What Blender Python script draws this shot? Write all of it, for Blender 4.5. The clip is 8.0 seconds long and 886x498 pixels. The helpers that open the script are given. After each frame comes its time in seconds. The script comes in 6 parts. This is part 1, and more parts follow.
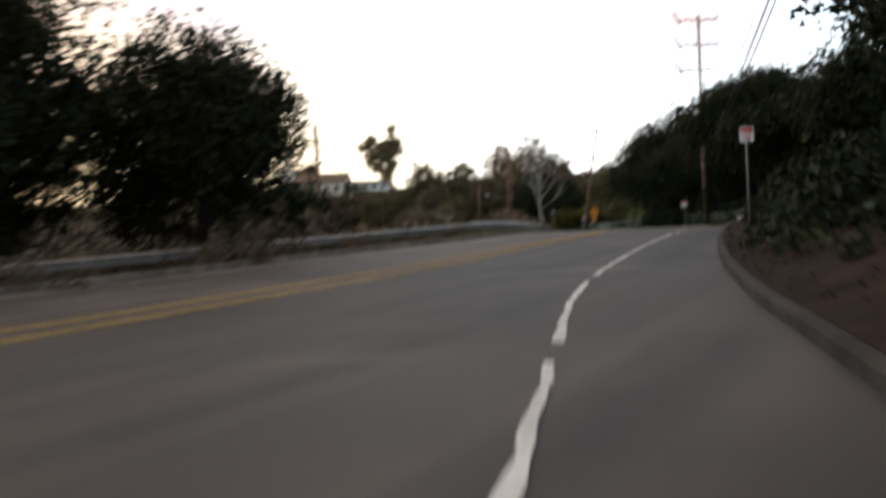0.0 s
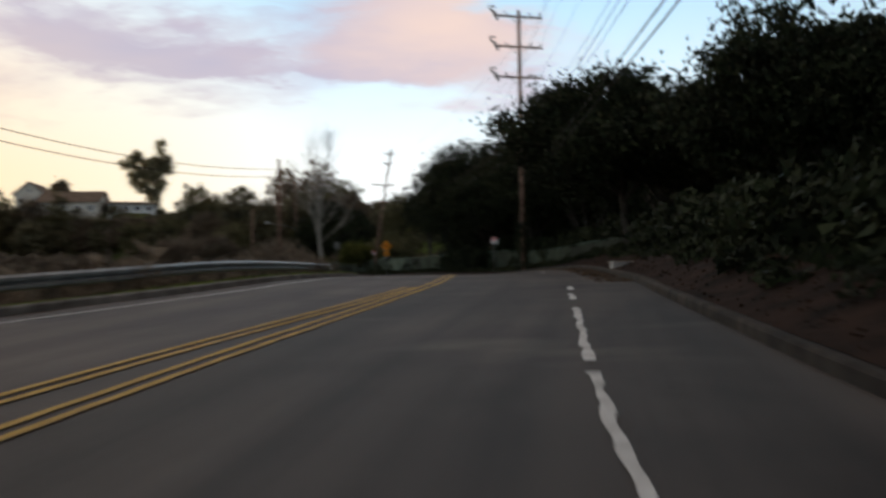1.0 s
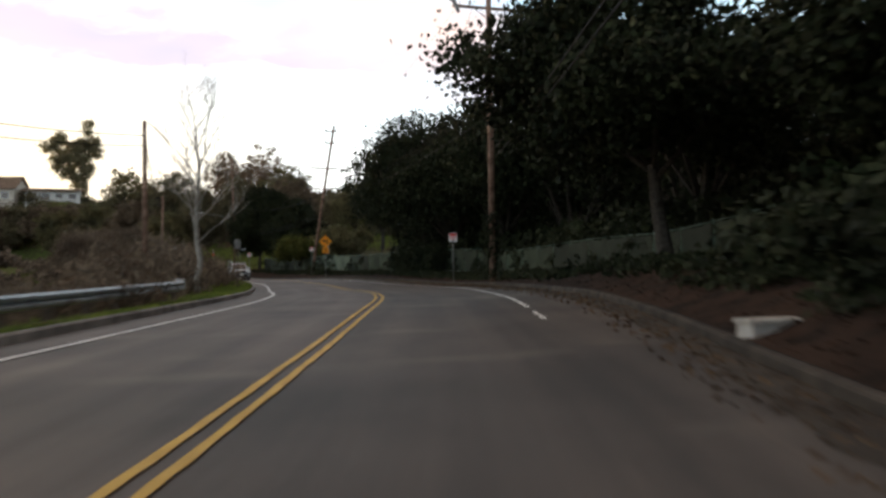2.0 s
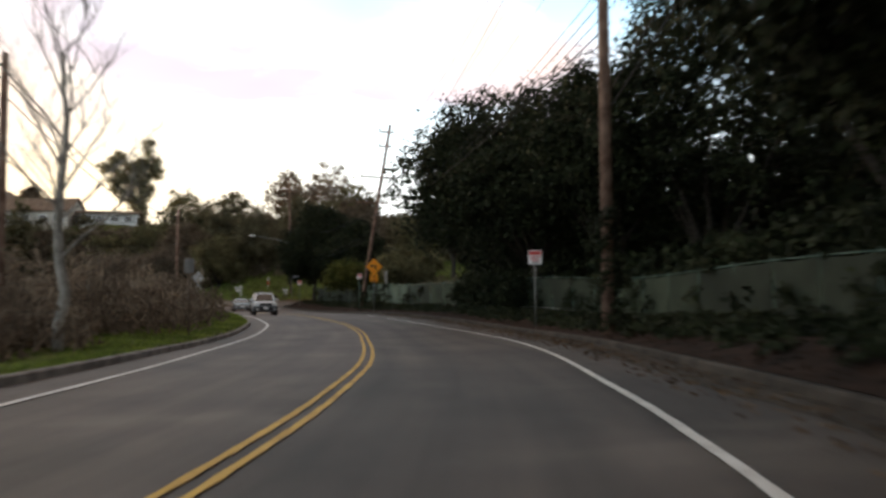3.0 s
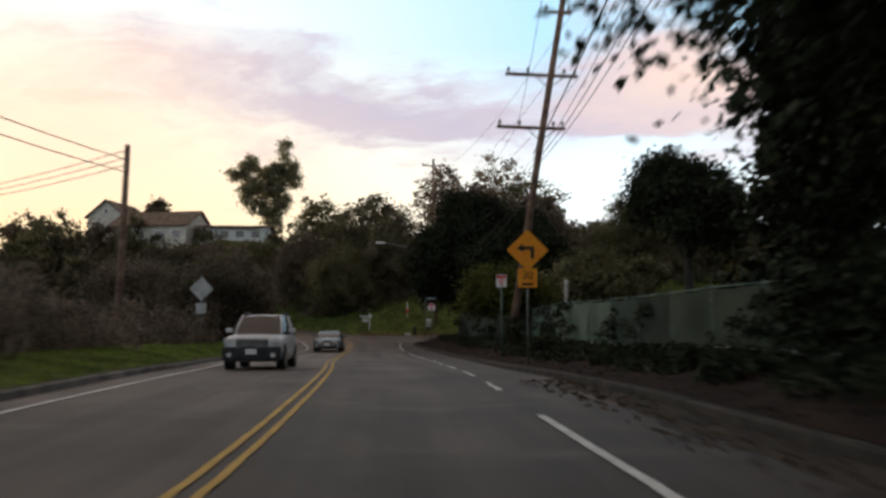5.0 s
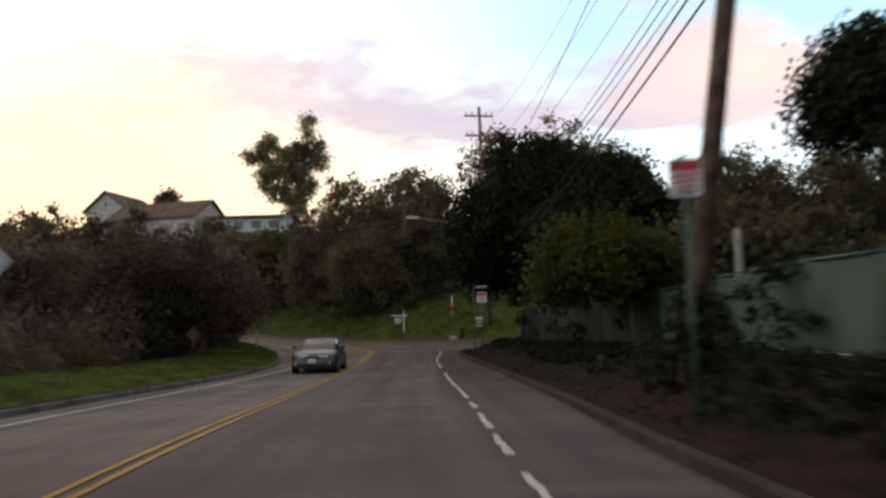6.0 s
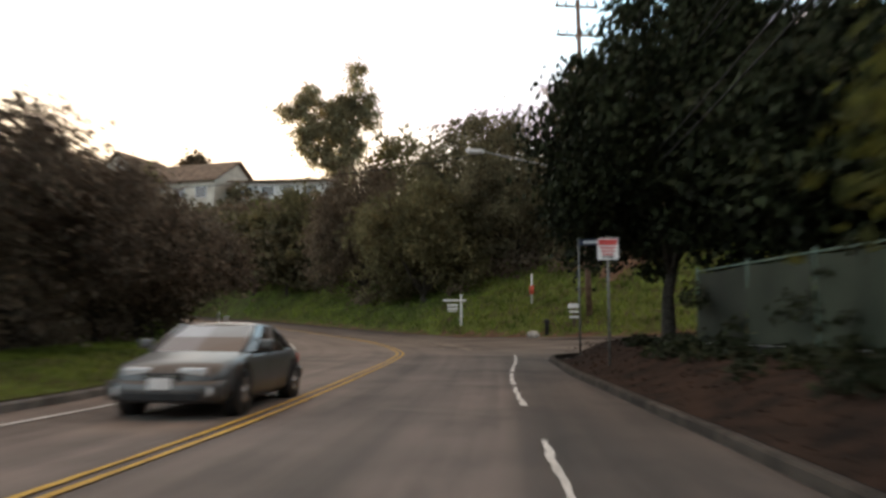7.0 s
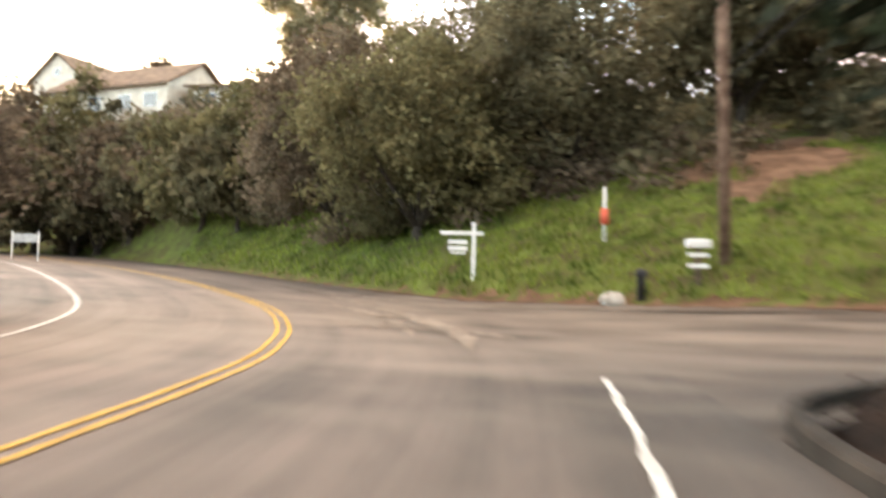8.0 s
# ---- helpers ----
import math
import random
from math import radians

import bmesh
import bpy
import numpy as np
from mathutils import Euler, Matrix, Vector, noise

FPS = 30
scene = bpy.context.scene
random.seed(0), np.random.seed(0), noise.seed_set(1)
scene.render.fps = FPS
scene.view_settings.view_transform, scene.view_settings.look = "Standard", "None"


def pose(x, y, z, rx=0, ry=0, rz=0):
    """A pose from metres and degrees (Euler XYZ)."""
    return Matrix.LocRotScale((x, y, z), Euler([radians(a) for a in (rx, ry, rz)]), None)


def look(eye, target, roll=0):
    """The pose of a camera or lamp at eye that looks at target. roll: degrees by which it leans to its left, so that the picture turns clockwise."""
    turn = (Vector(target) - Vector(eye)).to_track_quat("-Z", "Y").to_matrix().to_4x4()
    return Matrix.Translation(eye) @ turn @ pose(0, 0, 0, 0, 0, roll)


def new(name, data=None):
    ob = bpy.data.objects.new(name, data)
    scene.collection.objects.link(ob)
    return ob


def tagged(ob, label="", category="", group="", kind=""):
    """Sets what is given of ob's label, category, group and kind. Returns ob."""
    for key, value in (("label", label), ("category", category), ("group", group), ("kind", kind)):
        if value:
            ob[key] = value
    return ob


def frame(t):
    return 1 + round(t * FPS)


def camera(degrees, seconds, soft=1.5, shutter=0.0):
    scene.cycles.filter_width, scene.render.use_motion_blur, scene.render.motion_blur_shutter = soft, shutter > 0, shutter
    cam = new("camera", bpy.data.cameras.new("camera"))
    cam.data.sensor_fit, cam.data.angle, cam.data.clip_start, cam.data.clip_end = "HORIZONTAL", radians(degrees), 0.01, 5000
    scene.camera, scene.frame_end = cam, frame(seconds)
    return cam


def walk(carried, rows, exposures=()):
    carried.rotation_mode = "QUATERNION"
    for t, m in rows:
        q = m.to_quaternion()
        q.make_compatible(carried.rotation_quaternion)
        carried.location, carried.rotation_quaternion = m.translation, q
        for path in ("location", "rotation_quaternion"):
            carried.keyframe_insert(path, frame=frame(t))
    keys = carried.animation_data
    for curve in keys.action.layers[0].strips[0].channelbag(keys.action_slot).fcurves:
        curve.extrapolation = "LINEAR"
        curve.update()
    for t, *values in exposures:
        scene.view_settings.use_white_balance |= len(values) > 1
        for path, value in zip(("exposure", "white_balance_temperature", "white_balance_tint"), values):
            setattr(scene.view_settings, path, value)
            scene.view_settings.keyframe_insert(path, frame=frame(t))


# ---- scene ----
cam = camera(56.35, 8.0, soft=2.8, shutter=0.5)
SKY_STRENGTH = 0.15
walk(cam, [(t, look(e, a, r)) for t, e, a, r in (
    (0, (-4.853, -81.494, -0.594), (-5.151, -79.516, -0.578), -1.98),
    (0.1, (-4.944, -79.856, -0.511), (-5.193, -77.873, -0.437), -1.97),
    (0.5, (-5.245, -73.314, -0.176), (-5.288, -71.318, -0.057), -0.14),
    (0.8, (-4.997, -68.505, 0.087), (-4.912, -66.509, 0.175), -0.61),
    (1, (-4.679, -65.299, 0.270), (-4.470, -63.311, 0.349), -0.89),
    (1.2, (-4.248, -62.078, 0.479), (-3.961, -60.099, 0.501), -1.46),
    (2.3, (-0.518, -43.885, 1.634), (-0.241, -41.907, 1.733), -0.45),
    (2.5, (0.093, -40.335, 1.698), (0.324, -38.352, 1.824), 0.08),
    (2.7, (0.668, -36.725, 1.741), (0.863, -34.738, 1.863), 0.17),
    (3, (1.422, -31.199, 1.808), (1.510, -29.206, 1.937), -0.26),
    (3.5, (2.302, -21.789, 1.872), (2.308, -19.795, 2.029), -0.41),
    (4, (2.540, -12.310, 1.786), (2.437, -10.323, 1.986), -0.20),
    (4.5, (2.149, -2.633, 1.711), (1.861, -0.666, 1.935), 0.33),
    (4.7, (1.797, 1.334, 1.745), (1.469, 3.295, 1.965), 0.34),
    (5.8, (-1.942, 23.839, 2.163), (-2.406, 25.772, 2.377), -1.13),
    (6, (-2.900, 27.993, 2.175), (-3.393, 29.919, 2.392), -1.36),
    (6.2, (-3.952, 32.172, 2.171), (-4.476, 34.090, 2.396), -0.45),
    (6.5, (-5.631, 38.454, 2.154), (-6.201, 40.361, 2.351), 0.18),
    (6.6, (-6.200, 40.544, 2.149), (-6.777, 42.446, 2.366), 0.21),
    (7, (-8.611, 48.851, 2.104), (-9.268, 50.728, 2.316), 0.14),
    (7.4, (-11.028, 57.233, 2.116), (-11.629, 59.134, 2.280), -0.75),
    (7.5, (-11.591, 59.367, 2.149), (-12.194, 61.269, 2.291), -0.69),
    (7.6, (-12.141, 61.515, 2.192), (-12.766, 63.412, 2.307), -0.83),
    (7.8, (-13.410, 65.773, 2.298), (-14.072, 67.660, 2.351), 0.22),
    (8, (-14.672, 70.006, 2.404), (-15.416, 71.860, 2.504), 1.21),
)], exposures=(
    (0.0, 0.6, 6500, 10), (0.2, 0.5, 6500, 10), (0.4, -0.2, 6300, 9), (1.2, -0.28, 6300, 9), (2.3, 0.55, 6500, 9), (2.7, 0.52, 6500, 9), (3.1, 0.48, 6500, 9), (3.9, 0.36, 6600, 9),
    (4.5, -0.12, 6400, 9), (4.7, -0.12, 6400, 9), (5.8, 0.05, 6500, 9), (6.1, 0.15, 6500, 9), (6.6, 0.42, 6600, 8), (7.2, 1.2, 6800, 9), (7.6, 1.9, 7000, 9), (8.0, 2.72, 7100, 9),
))

# ---- world, sun ----
SUN_AZ, SUN_EL = radians(-48), radians(2)      # azimuth from +y towards +x, elevation
world = bpy.data.worlds.new("evening_sky")
scene.world = world
world.use_nodes = True
wn, wl = world.node_tree.nodes, world.node_tree.links
wn.clear()


def wnode(kind, **values):
    n = wn.new(kind)
    for k, v in values.items():
        n.inputs[k].default_value = v
    return n


w_out = wn.new("ShaderNodeOutputWorld")
w_bg = wnode("ShaderNodeBackground", Strength=SKY_STRENGTH)
w_sky = wn.new("ShaderNodeTexSky")
w_sky.sky_type = "NISHITA"
w_sky.sun_disc = False
w_sky.sun_elevation = SUN_EL
w_sky.sun_rotation = SUN_AZ
w_sky.air_density, w_sky.dust_density, w_sky.ozone_density = 1.0, 2.0, 1.5
w_co = wn.new("ShaderNodeTexCoord")
# clouds lie on a flat layer: direction divided by its height
w_sep = wn.new("ShaderNodeSeparateXYZ")
wl.new(w_co.outputs["Generated"], w_sep.inputs[0])
w_h = wn.new("ShaderNodeMath"); w_h.operation = "ADD"; w_h.inputs[1].default_value = 0.16
wl.new(w_sep.outputs[2], w_h.inputs[0])
w_hm = wn.new("ShaderNodeMath"); w_hm.operation = "MAXIMUM"; w_hm.inputs[1].default_value = 0.05
wl.new(w_h.outputs[0], w_hm.inputs[0])
w_dx = wn.new("ShaderNodeMath"); w_dx.operation = "DIVIDE"
w_dy = wn.new("ShaderNodeMath"); w_dy.operation = "DIVIDE"
wl.new(w_sep.outputs[0], w_dx.inputs[0]); wl.new(w_hm.outputs[0], w_dx.inputs[1])
wl.new(w_sep.outputs[1], w_dy.inputs[0]); wl.new(w_hm.outputs[0], w_dy.inputs[1])
w_comb = wn.new("ShaderNodeCombineXYZ")
wl.new(w_dx.outputs[0], w_comb.inputs[0]); wl.new(w_dy.outputs[0], w_comb.inputs[1])
w_map = wn.new("ShaderNodeMapping")
w_map.inputs["Scale"].default_value = (0.62, 0.85, 1.0)
w_map.inputs["Location"].default_value = (3.1, 0.7, 0.0)
wl.new(w_comb.outputs[0], w_map.inputs[0])
w_no = wnode("ShaderNodeTexNoise", Scale=1.45, Detail=10.0, Roughness=0.56, Distortion=0.5)
wl.new(w_map.outputs[0], w_no.inputs["Vector"])


def wmath(op, a, b=0.0):
    n = wn.new("ShaderNodeMath"); n.operation = op
    for sock, v in ((0, a), (1, b)):
        if isinstance(v, (int, float)):
            n.inputs[sock].default_value = v
        else:
            wl.new(v, n.inputs[sock])
    return n.outputs[0]


# azimuth and elevation in degrees, ragged by a noise, for the larger cloud masses
w_rag = wnode("ShaderNodeTexNoise", Scale=2.6, Detail=5.0, Roughness=0.6)
wl.new(w_map.outputs[0], w_rag.inputs["Vector"])
w_off = wmath("SUBTRACT", w_rag.outputs[0], 0.5)
w_az = wmath("ADD", wmath("MULTIPLY", wmath("ARCTAN2", w_sep.outputs[0], w_sep.outputs[1]), 57.2958), wmath("MULTIPLY", w_off, 15.0))
w_el = wmath("ADD", wmath("MULTIPLY", wmath("ARCSINE", w_sep.outputs[2]), 57.2958), wmath("MULTIPLY", w_off, 9.0))


def cloud_mass(az, half_az, el, half_el):
    """1 at the middle of a cloud mass, falling off to its edges."""
    u = wmath("DIVIDE", wmath("SUBTRACT", w_az, az), half_az)
    v = wmath("DIVIDE", wmath("SUBTRACT", w_el, el), half_el)
    return wmath("EXPONENT", wmath("MULTIPLY", wmath("ADD", wmath("MULTIPLY", u, u), wmath("MULTIPLY", v, v)), -1.0))


w_flat = wn.new("ShaderNodeCombineXYZ")
wl.new(wmath("MULTIPLY", w_az, 0.075), w_flat.inputs[0]); wl.new(wmath("MULTIPLY", w_el, 0.34), w_flat.inputs[1])
w_streak = wnode("ShaderNodeTexNoise", Scale=1.0, Detail=7.0, Roughness=0.58, Distortion=0.4)
wl.new(w_flat.outputs[0], w_streak.inputs["Vector"])
w_dens = wmath("ADD", wmath("MULTIPLY", w_no.outputs[0], 0.6), wmath("MULTIPLY", w_streak.outputs[0], 0.45))
for az, half_az, el, half_el, amount in ((-13, 11, 15.8, 3.4, 0.28), (4.0, 7.0, 15.6, 3.4, 0.27), (-6, 26, 8.0, 4.0, -0.20), (-7, 4.0, 23, 5, -0.14), (14, 6, 20, 5, -0.08), (17, 8, 12.5, 2.4, 0.10), (-33, 9, 16.5, 6, 0.05)):
    w_dens = wmath("ADD", w_dens, wmath("MULTIPLY", cloud_mass(az, half_az, el, half_el), amount))
w_ramp = wn.new("ShaderNodeValToRGB")
w_ramp.color_ramp.interpolation = "EASE"
w_ramp.color_ramp.elements[0].position, w_ramp.color_ramp.elements[1].position = 0.50, 0.72
wl.new(w_dens, w_ramp.inputs[0])
# cloud colour: grey-mauve undersides, glowing where they thin out towards the sunset
w_sund = wn.new("ShaderNodeVectorMath"); w_sund.operation = "DOT_PRODUCT"
w_sund.inputs[1].default_value = (math.sin(SUN_AZ), math.cos(SUN_AZ), 0.05)
wl.new(w_co.outputs["Generated"], w_sund.inputs[0])
w_glow = wn.new("ShaderNodeMapRange")
w_glow.inputs[1].default_value, w_glow.inputs[2].default_value = 0.69, 0.97
w_glow.inputs[3].default_value, w_glow.inputs[4].default_value = 0.0, 1.0
wl.new(w_sund.outputs["Value"], w_glow.inputs[0])
w_low = wn.new("ShaderNodeMapRange")
w_low.inputs[1].default_value, w_low.inputs[2].default_value = 0.12, 0.34
w_low.inputs[3].default_value, w_low.inputs[4].default_value = 1.0, 0.0
wl.new(w_sep.outputs[2], w_low.inputs[0])

w_haze = wn.new("ShaderNodeMapRange")
w_haze.inputs[1].default_value, w_haze.inputs[2].default_value = 0.02, 0.17
w_haze.inputs[3].default_value, w_haze.inputs[4].default_value = 0.92, 0.0
wl.new(w_sep.outputs[2], w_haze.inputs[0])


def wmix(a, b, fac, mode="MIX"):
    n = wn.new("ShaderNodeMix"); n.data_type = "RGBA"; n.blend_type = mode
    for sock, v in ((6, a), (7, b), (0, fac)):
        if isinstance(v, (tuple, float)):
            n.inputs[sock].default_value = v
        else:
            wl.new(v, n.inputs[sock])
    return n.outputs[2]


high_sky = wmix((4.6, 7.2, 9.0, 1), (9.4, 9.1, 8.4, 1), w_glow.outputs[0])
clear_sky = wmix(high_sky, (10.4, 10.6, 10.4, 1), w_low.outputs[0])
w_warm = wn.new("ShaderNodeMath"); w_warm.operation = "MULTIPLY"
wl.new(w_glow.outputs[0], w_warm.inputs[0]); wl.new(w_low.outputs[0], w_warm.inputs[1])
clear_sky = wmix(clear_sky, (9.7, 7.8, 4.5, 1), w_warm.outputs[0])
clear_sky = wmix(clear_sky, w_sky.outputs[0], 0.10)
# lilac undersides and peach flanks, a second softer noise choosing between them
w_no2 = wnode("ShaderNodeTexNoise", Scale=0.9, Detail=4.0, Roughness=0.5)
w_map2 = wn.new("ShaderNodeMapping")
w_map2.inputs["Scale"].default_value = (0.7, 1.0, 1.0)
w_map2.inputs["Location"].default_value = (-5.3, 2.2, 0.0)
wl.new(w_comb.outputs[0], w_map2.inputs[0]); wl.new(w_map2.outputs[0], w_no2.inputs["Vector"])
w_peach = wn.new("ShaderNodeMapRange")
w_peach.inputs[1].default_value, w_peach.inputs[2].default_value = 0.46, 0.68
wl.new(w_no2.outputs[0], w_peach.inputs[0])
w_pk = wmath("MINIMUM", wmath("ADD", wmath("MULTIPLY", w_peach.outputs[0], 0.55), wmath("MULTIPLY", cloud_mass(5.5, 8.0, 16.5, 6.0), 0.75)), 1.0)
cloud = wmix((4.1, 4.0, 5.3, 1), (7.8, 5.9, 5.1, 1), w_pk)
w_gl2 = wn.new("ShaderNodeMath"); w_gl2.operation = "MULTIPLY"; w_gl2.inputs[1].default_value = 0.4
wl.new(w_warm.outputs[0], w_gl2.inputs[0])
cloud = wmix(cloud, (8.6, 6.0, 3.4, 1), w_gl2.outputs[0])
sky_mix = wmix(clear_sky, cloud, w_ramp.outputs[0])
horizon = wmix((10.0, 10.0, 9.8, 1), (9.0, 6.7, 3.0, 1), w_glow.outputs[0])
sky_mix = wmix(sky_mix, horizon, w_haze.outputs[0])
# the whole western rim, clouds and all, takes the sunset's yellow
w_rim = wn.new("ShaderNodeMapRange")
w_rim.interpolation_type = "SMOOTHSTEP"
w_rim.inputs[1].default_value, w_rim.inputs[2].default_value, w_rim.inputs[3].default_value, w_rim.inputs[4].default_value = 0.12, 0.36, 0.55, 0.0
wl.new(w_sep.outputs[2], w_rim.inputs[0])
w_rg = wn.new("ShaderNodeMath"); w_rg.operation = "MULTIPLY"
wl.new(w_rim.outputs[0], w_rg.inputs[0]); wl.new(w_glow.outputs[0], w_rg.inputs[1])
sky_mix = wmix(sky_mix, (9.1, 7.0, 4.6, 1), w_rg.outputs[0])
# thin peach cloud beside the sunset
sky_mix = wmix(sky_mix, (8.6, 5.9, 4.3, 1), wmath("MULTIPLY", wmath("MULTIPLY", cloud_mass(-36, 12.0, 14.5, 6.0), w_streak.outputs[0]), 1.2))
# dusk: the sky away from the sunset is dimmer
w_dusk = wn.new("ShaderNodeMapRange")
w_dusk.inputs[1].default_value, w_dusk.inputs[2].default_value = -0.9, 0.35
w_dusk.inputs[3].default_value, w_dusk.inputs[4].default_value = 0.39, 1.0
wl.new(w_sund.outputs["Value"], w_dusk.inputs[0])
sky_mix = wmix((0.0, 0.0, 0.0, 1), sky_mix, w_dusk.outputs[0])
# unseen overhead sky, kept dimmer than the bright rim to lower the road's light
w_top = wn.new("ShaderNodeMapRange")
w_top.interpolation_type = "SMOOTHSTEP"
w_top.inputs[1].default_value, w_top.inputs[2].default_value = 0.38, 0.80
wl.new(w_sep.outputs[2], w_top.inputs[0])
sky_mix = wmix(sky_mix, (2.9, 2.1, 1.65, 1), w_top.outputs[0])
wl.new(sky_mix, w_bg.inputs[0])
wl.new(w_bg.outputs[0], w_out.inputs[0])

sun = new("sun", bpy.data.lights.new("sun", "SUN"))
sun.data.energy, sun.data.angle, sun.data.color = 3.0, radians(2.5), (1.0, 0.70, 0.40)
sun.matrix_basis = look((0, 0, 0), (-math.sin(SUN_AZ), -math.cos(SUN_AZ), -math.tan(SUN_EL)))

# ---- materials ----
def material(name, dark, light, rough=0.9, scale=6.0, fine=60.0, bump=0.3, metal=0.0, contrast=(0.35, 0.65), random_tint=0.0, island=False,
             spec=0.3, both=False):
    """Two-scale noise between two colours, with relief."""
    m = bpy.data.materials.new(name)
    m.use_nodes = True
    n, l = m.node_tree.nodes, m.node_tree.links
    b = n["Principled BSDF"]
    b.inputs["Roughness"].default_value, b.inputs["Metallic"].default_value = rough, metal
    b.inputs["Specular IOR Level"].default_value = spec
    co = n.new("ShaderNodeTexCoord")
    src = co.outputs["Object"]
    big, small = n.new("ShaderNodeTexNoise"), n.new("ShaderNodeTexNoise")
    big.inputs["Scale"].default_value, big.inputs["Detail"].default_value = scale, 5
    small.inputs["Scale"].default_value, small.inputs["Detail"].default_value = fine, 3
    l.new(src, big.inputs["Vector"]); l.new(src, small.inputs["Vector"])
    add = n.new("ShaderNodeMath"); add.operation = "MULTIPLY_ADD"; add.inputs[1].default_value = 0.45
    l.new(small.outputs[0], add.inputs[0]); l.new(big.outputs[0], add.inputs[2])
    sub = n.new("ShaderNodeMath"); sub.operation = "SUBTRACT"; sub.inputs[1].default_value = 0.225
    l.new(add.outputs[0], sub.inputs[0])
    ramp = n.new("ShaderNodeValToRGB")
    ramp.color_ramp.elements[0].position, ramp.color_ramp.elements[1].position = contrast
    ramp.color_ramp.elements[0].color, ramp.color_ramp.elements[1].color = (*dark, 1), (*light, 1)
    l.new(sub.outputs[0], ramp.inputs[0])
    colour = ramp.outputs[0]
    if random_tint:
        hsv = n.new("ShaderNodeHueSaturation")
        if island:
            rnd = n.new("ShaderNodeNewGeometry").outputs["Random Per Island"]
        else:
            rnd = n.new("ShaderNodeObjectInfo").outputs["Random"]
        mr = n.new("ShaderNodeMapRange")
        mr.inputs[3].default_value, mr.inputs[4].default_value = 1 - random_tint, 1 + random_tint
        l.new(rnd, mr.inputs[0]); l.new(mr.outputs[0], hsv.inputs["Value"]); l.new(colour, hsv.inputs["Color"])
        colour = hsv.outputs[0]
    l.new(colour, b.inputs["Base Color"])
    if both:
        # thin leaves let light through
        tr, mx = n.new("ShaderNodeBsdfTranslucent"), n.new("ShaderNodeMixShader")
        mx.inputs[0].default_value = 0.45 if both is True else both
        l.new(colour, tr.inputs["Color"]); l.new(b.outputs[0], mx.inputs[1]); l.new(tr.outputs[0], mx.inputs[2])
        l.new(mx.outputs[0], n["Material Output"].inputs["Surface"])
    if bump:
        bp = n.new("ShaderNodeBump"); bp.inputs["Strength"].default_value = bump; bp.inputs["Distance"].default_value = 0.02
        l.new(add.outputs[0], bp.inputs["Height"]); l.new(bp.outputs[0], b.inputs["Normal"])
    return m


M = {}


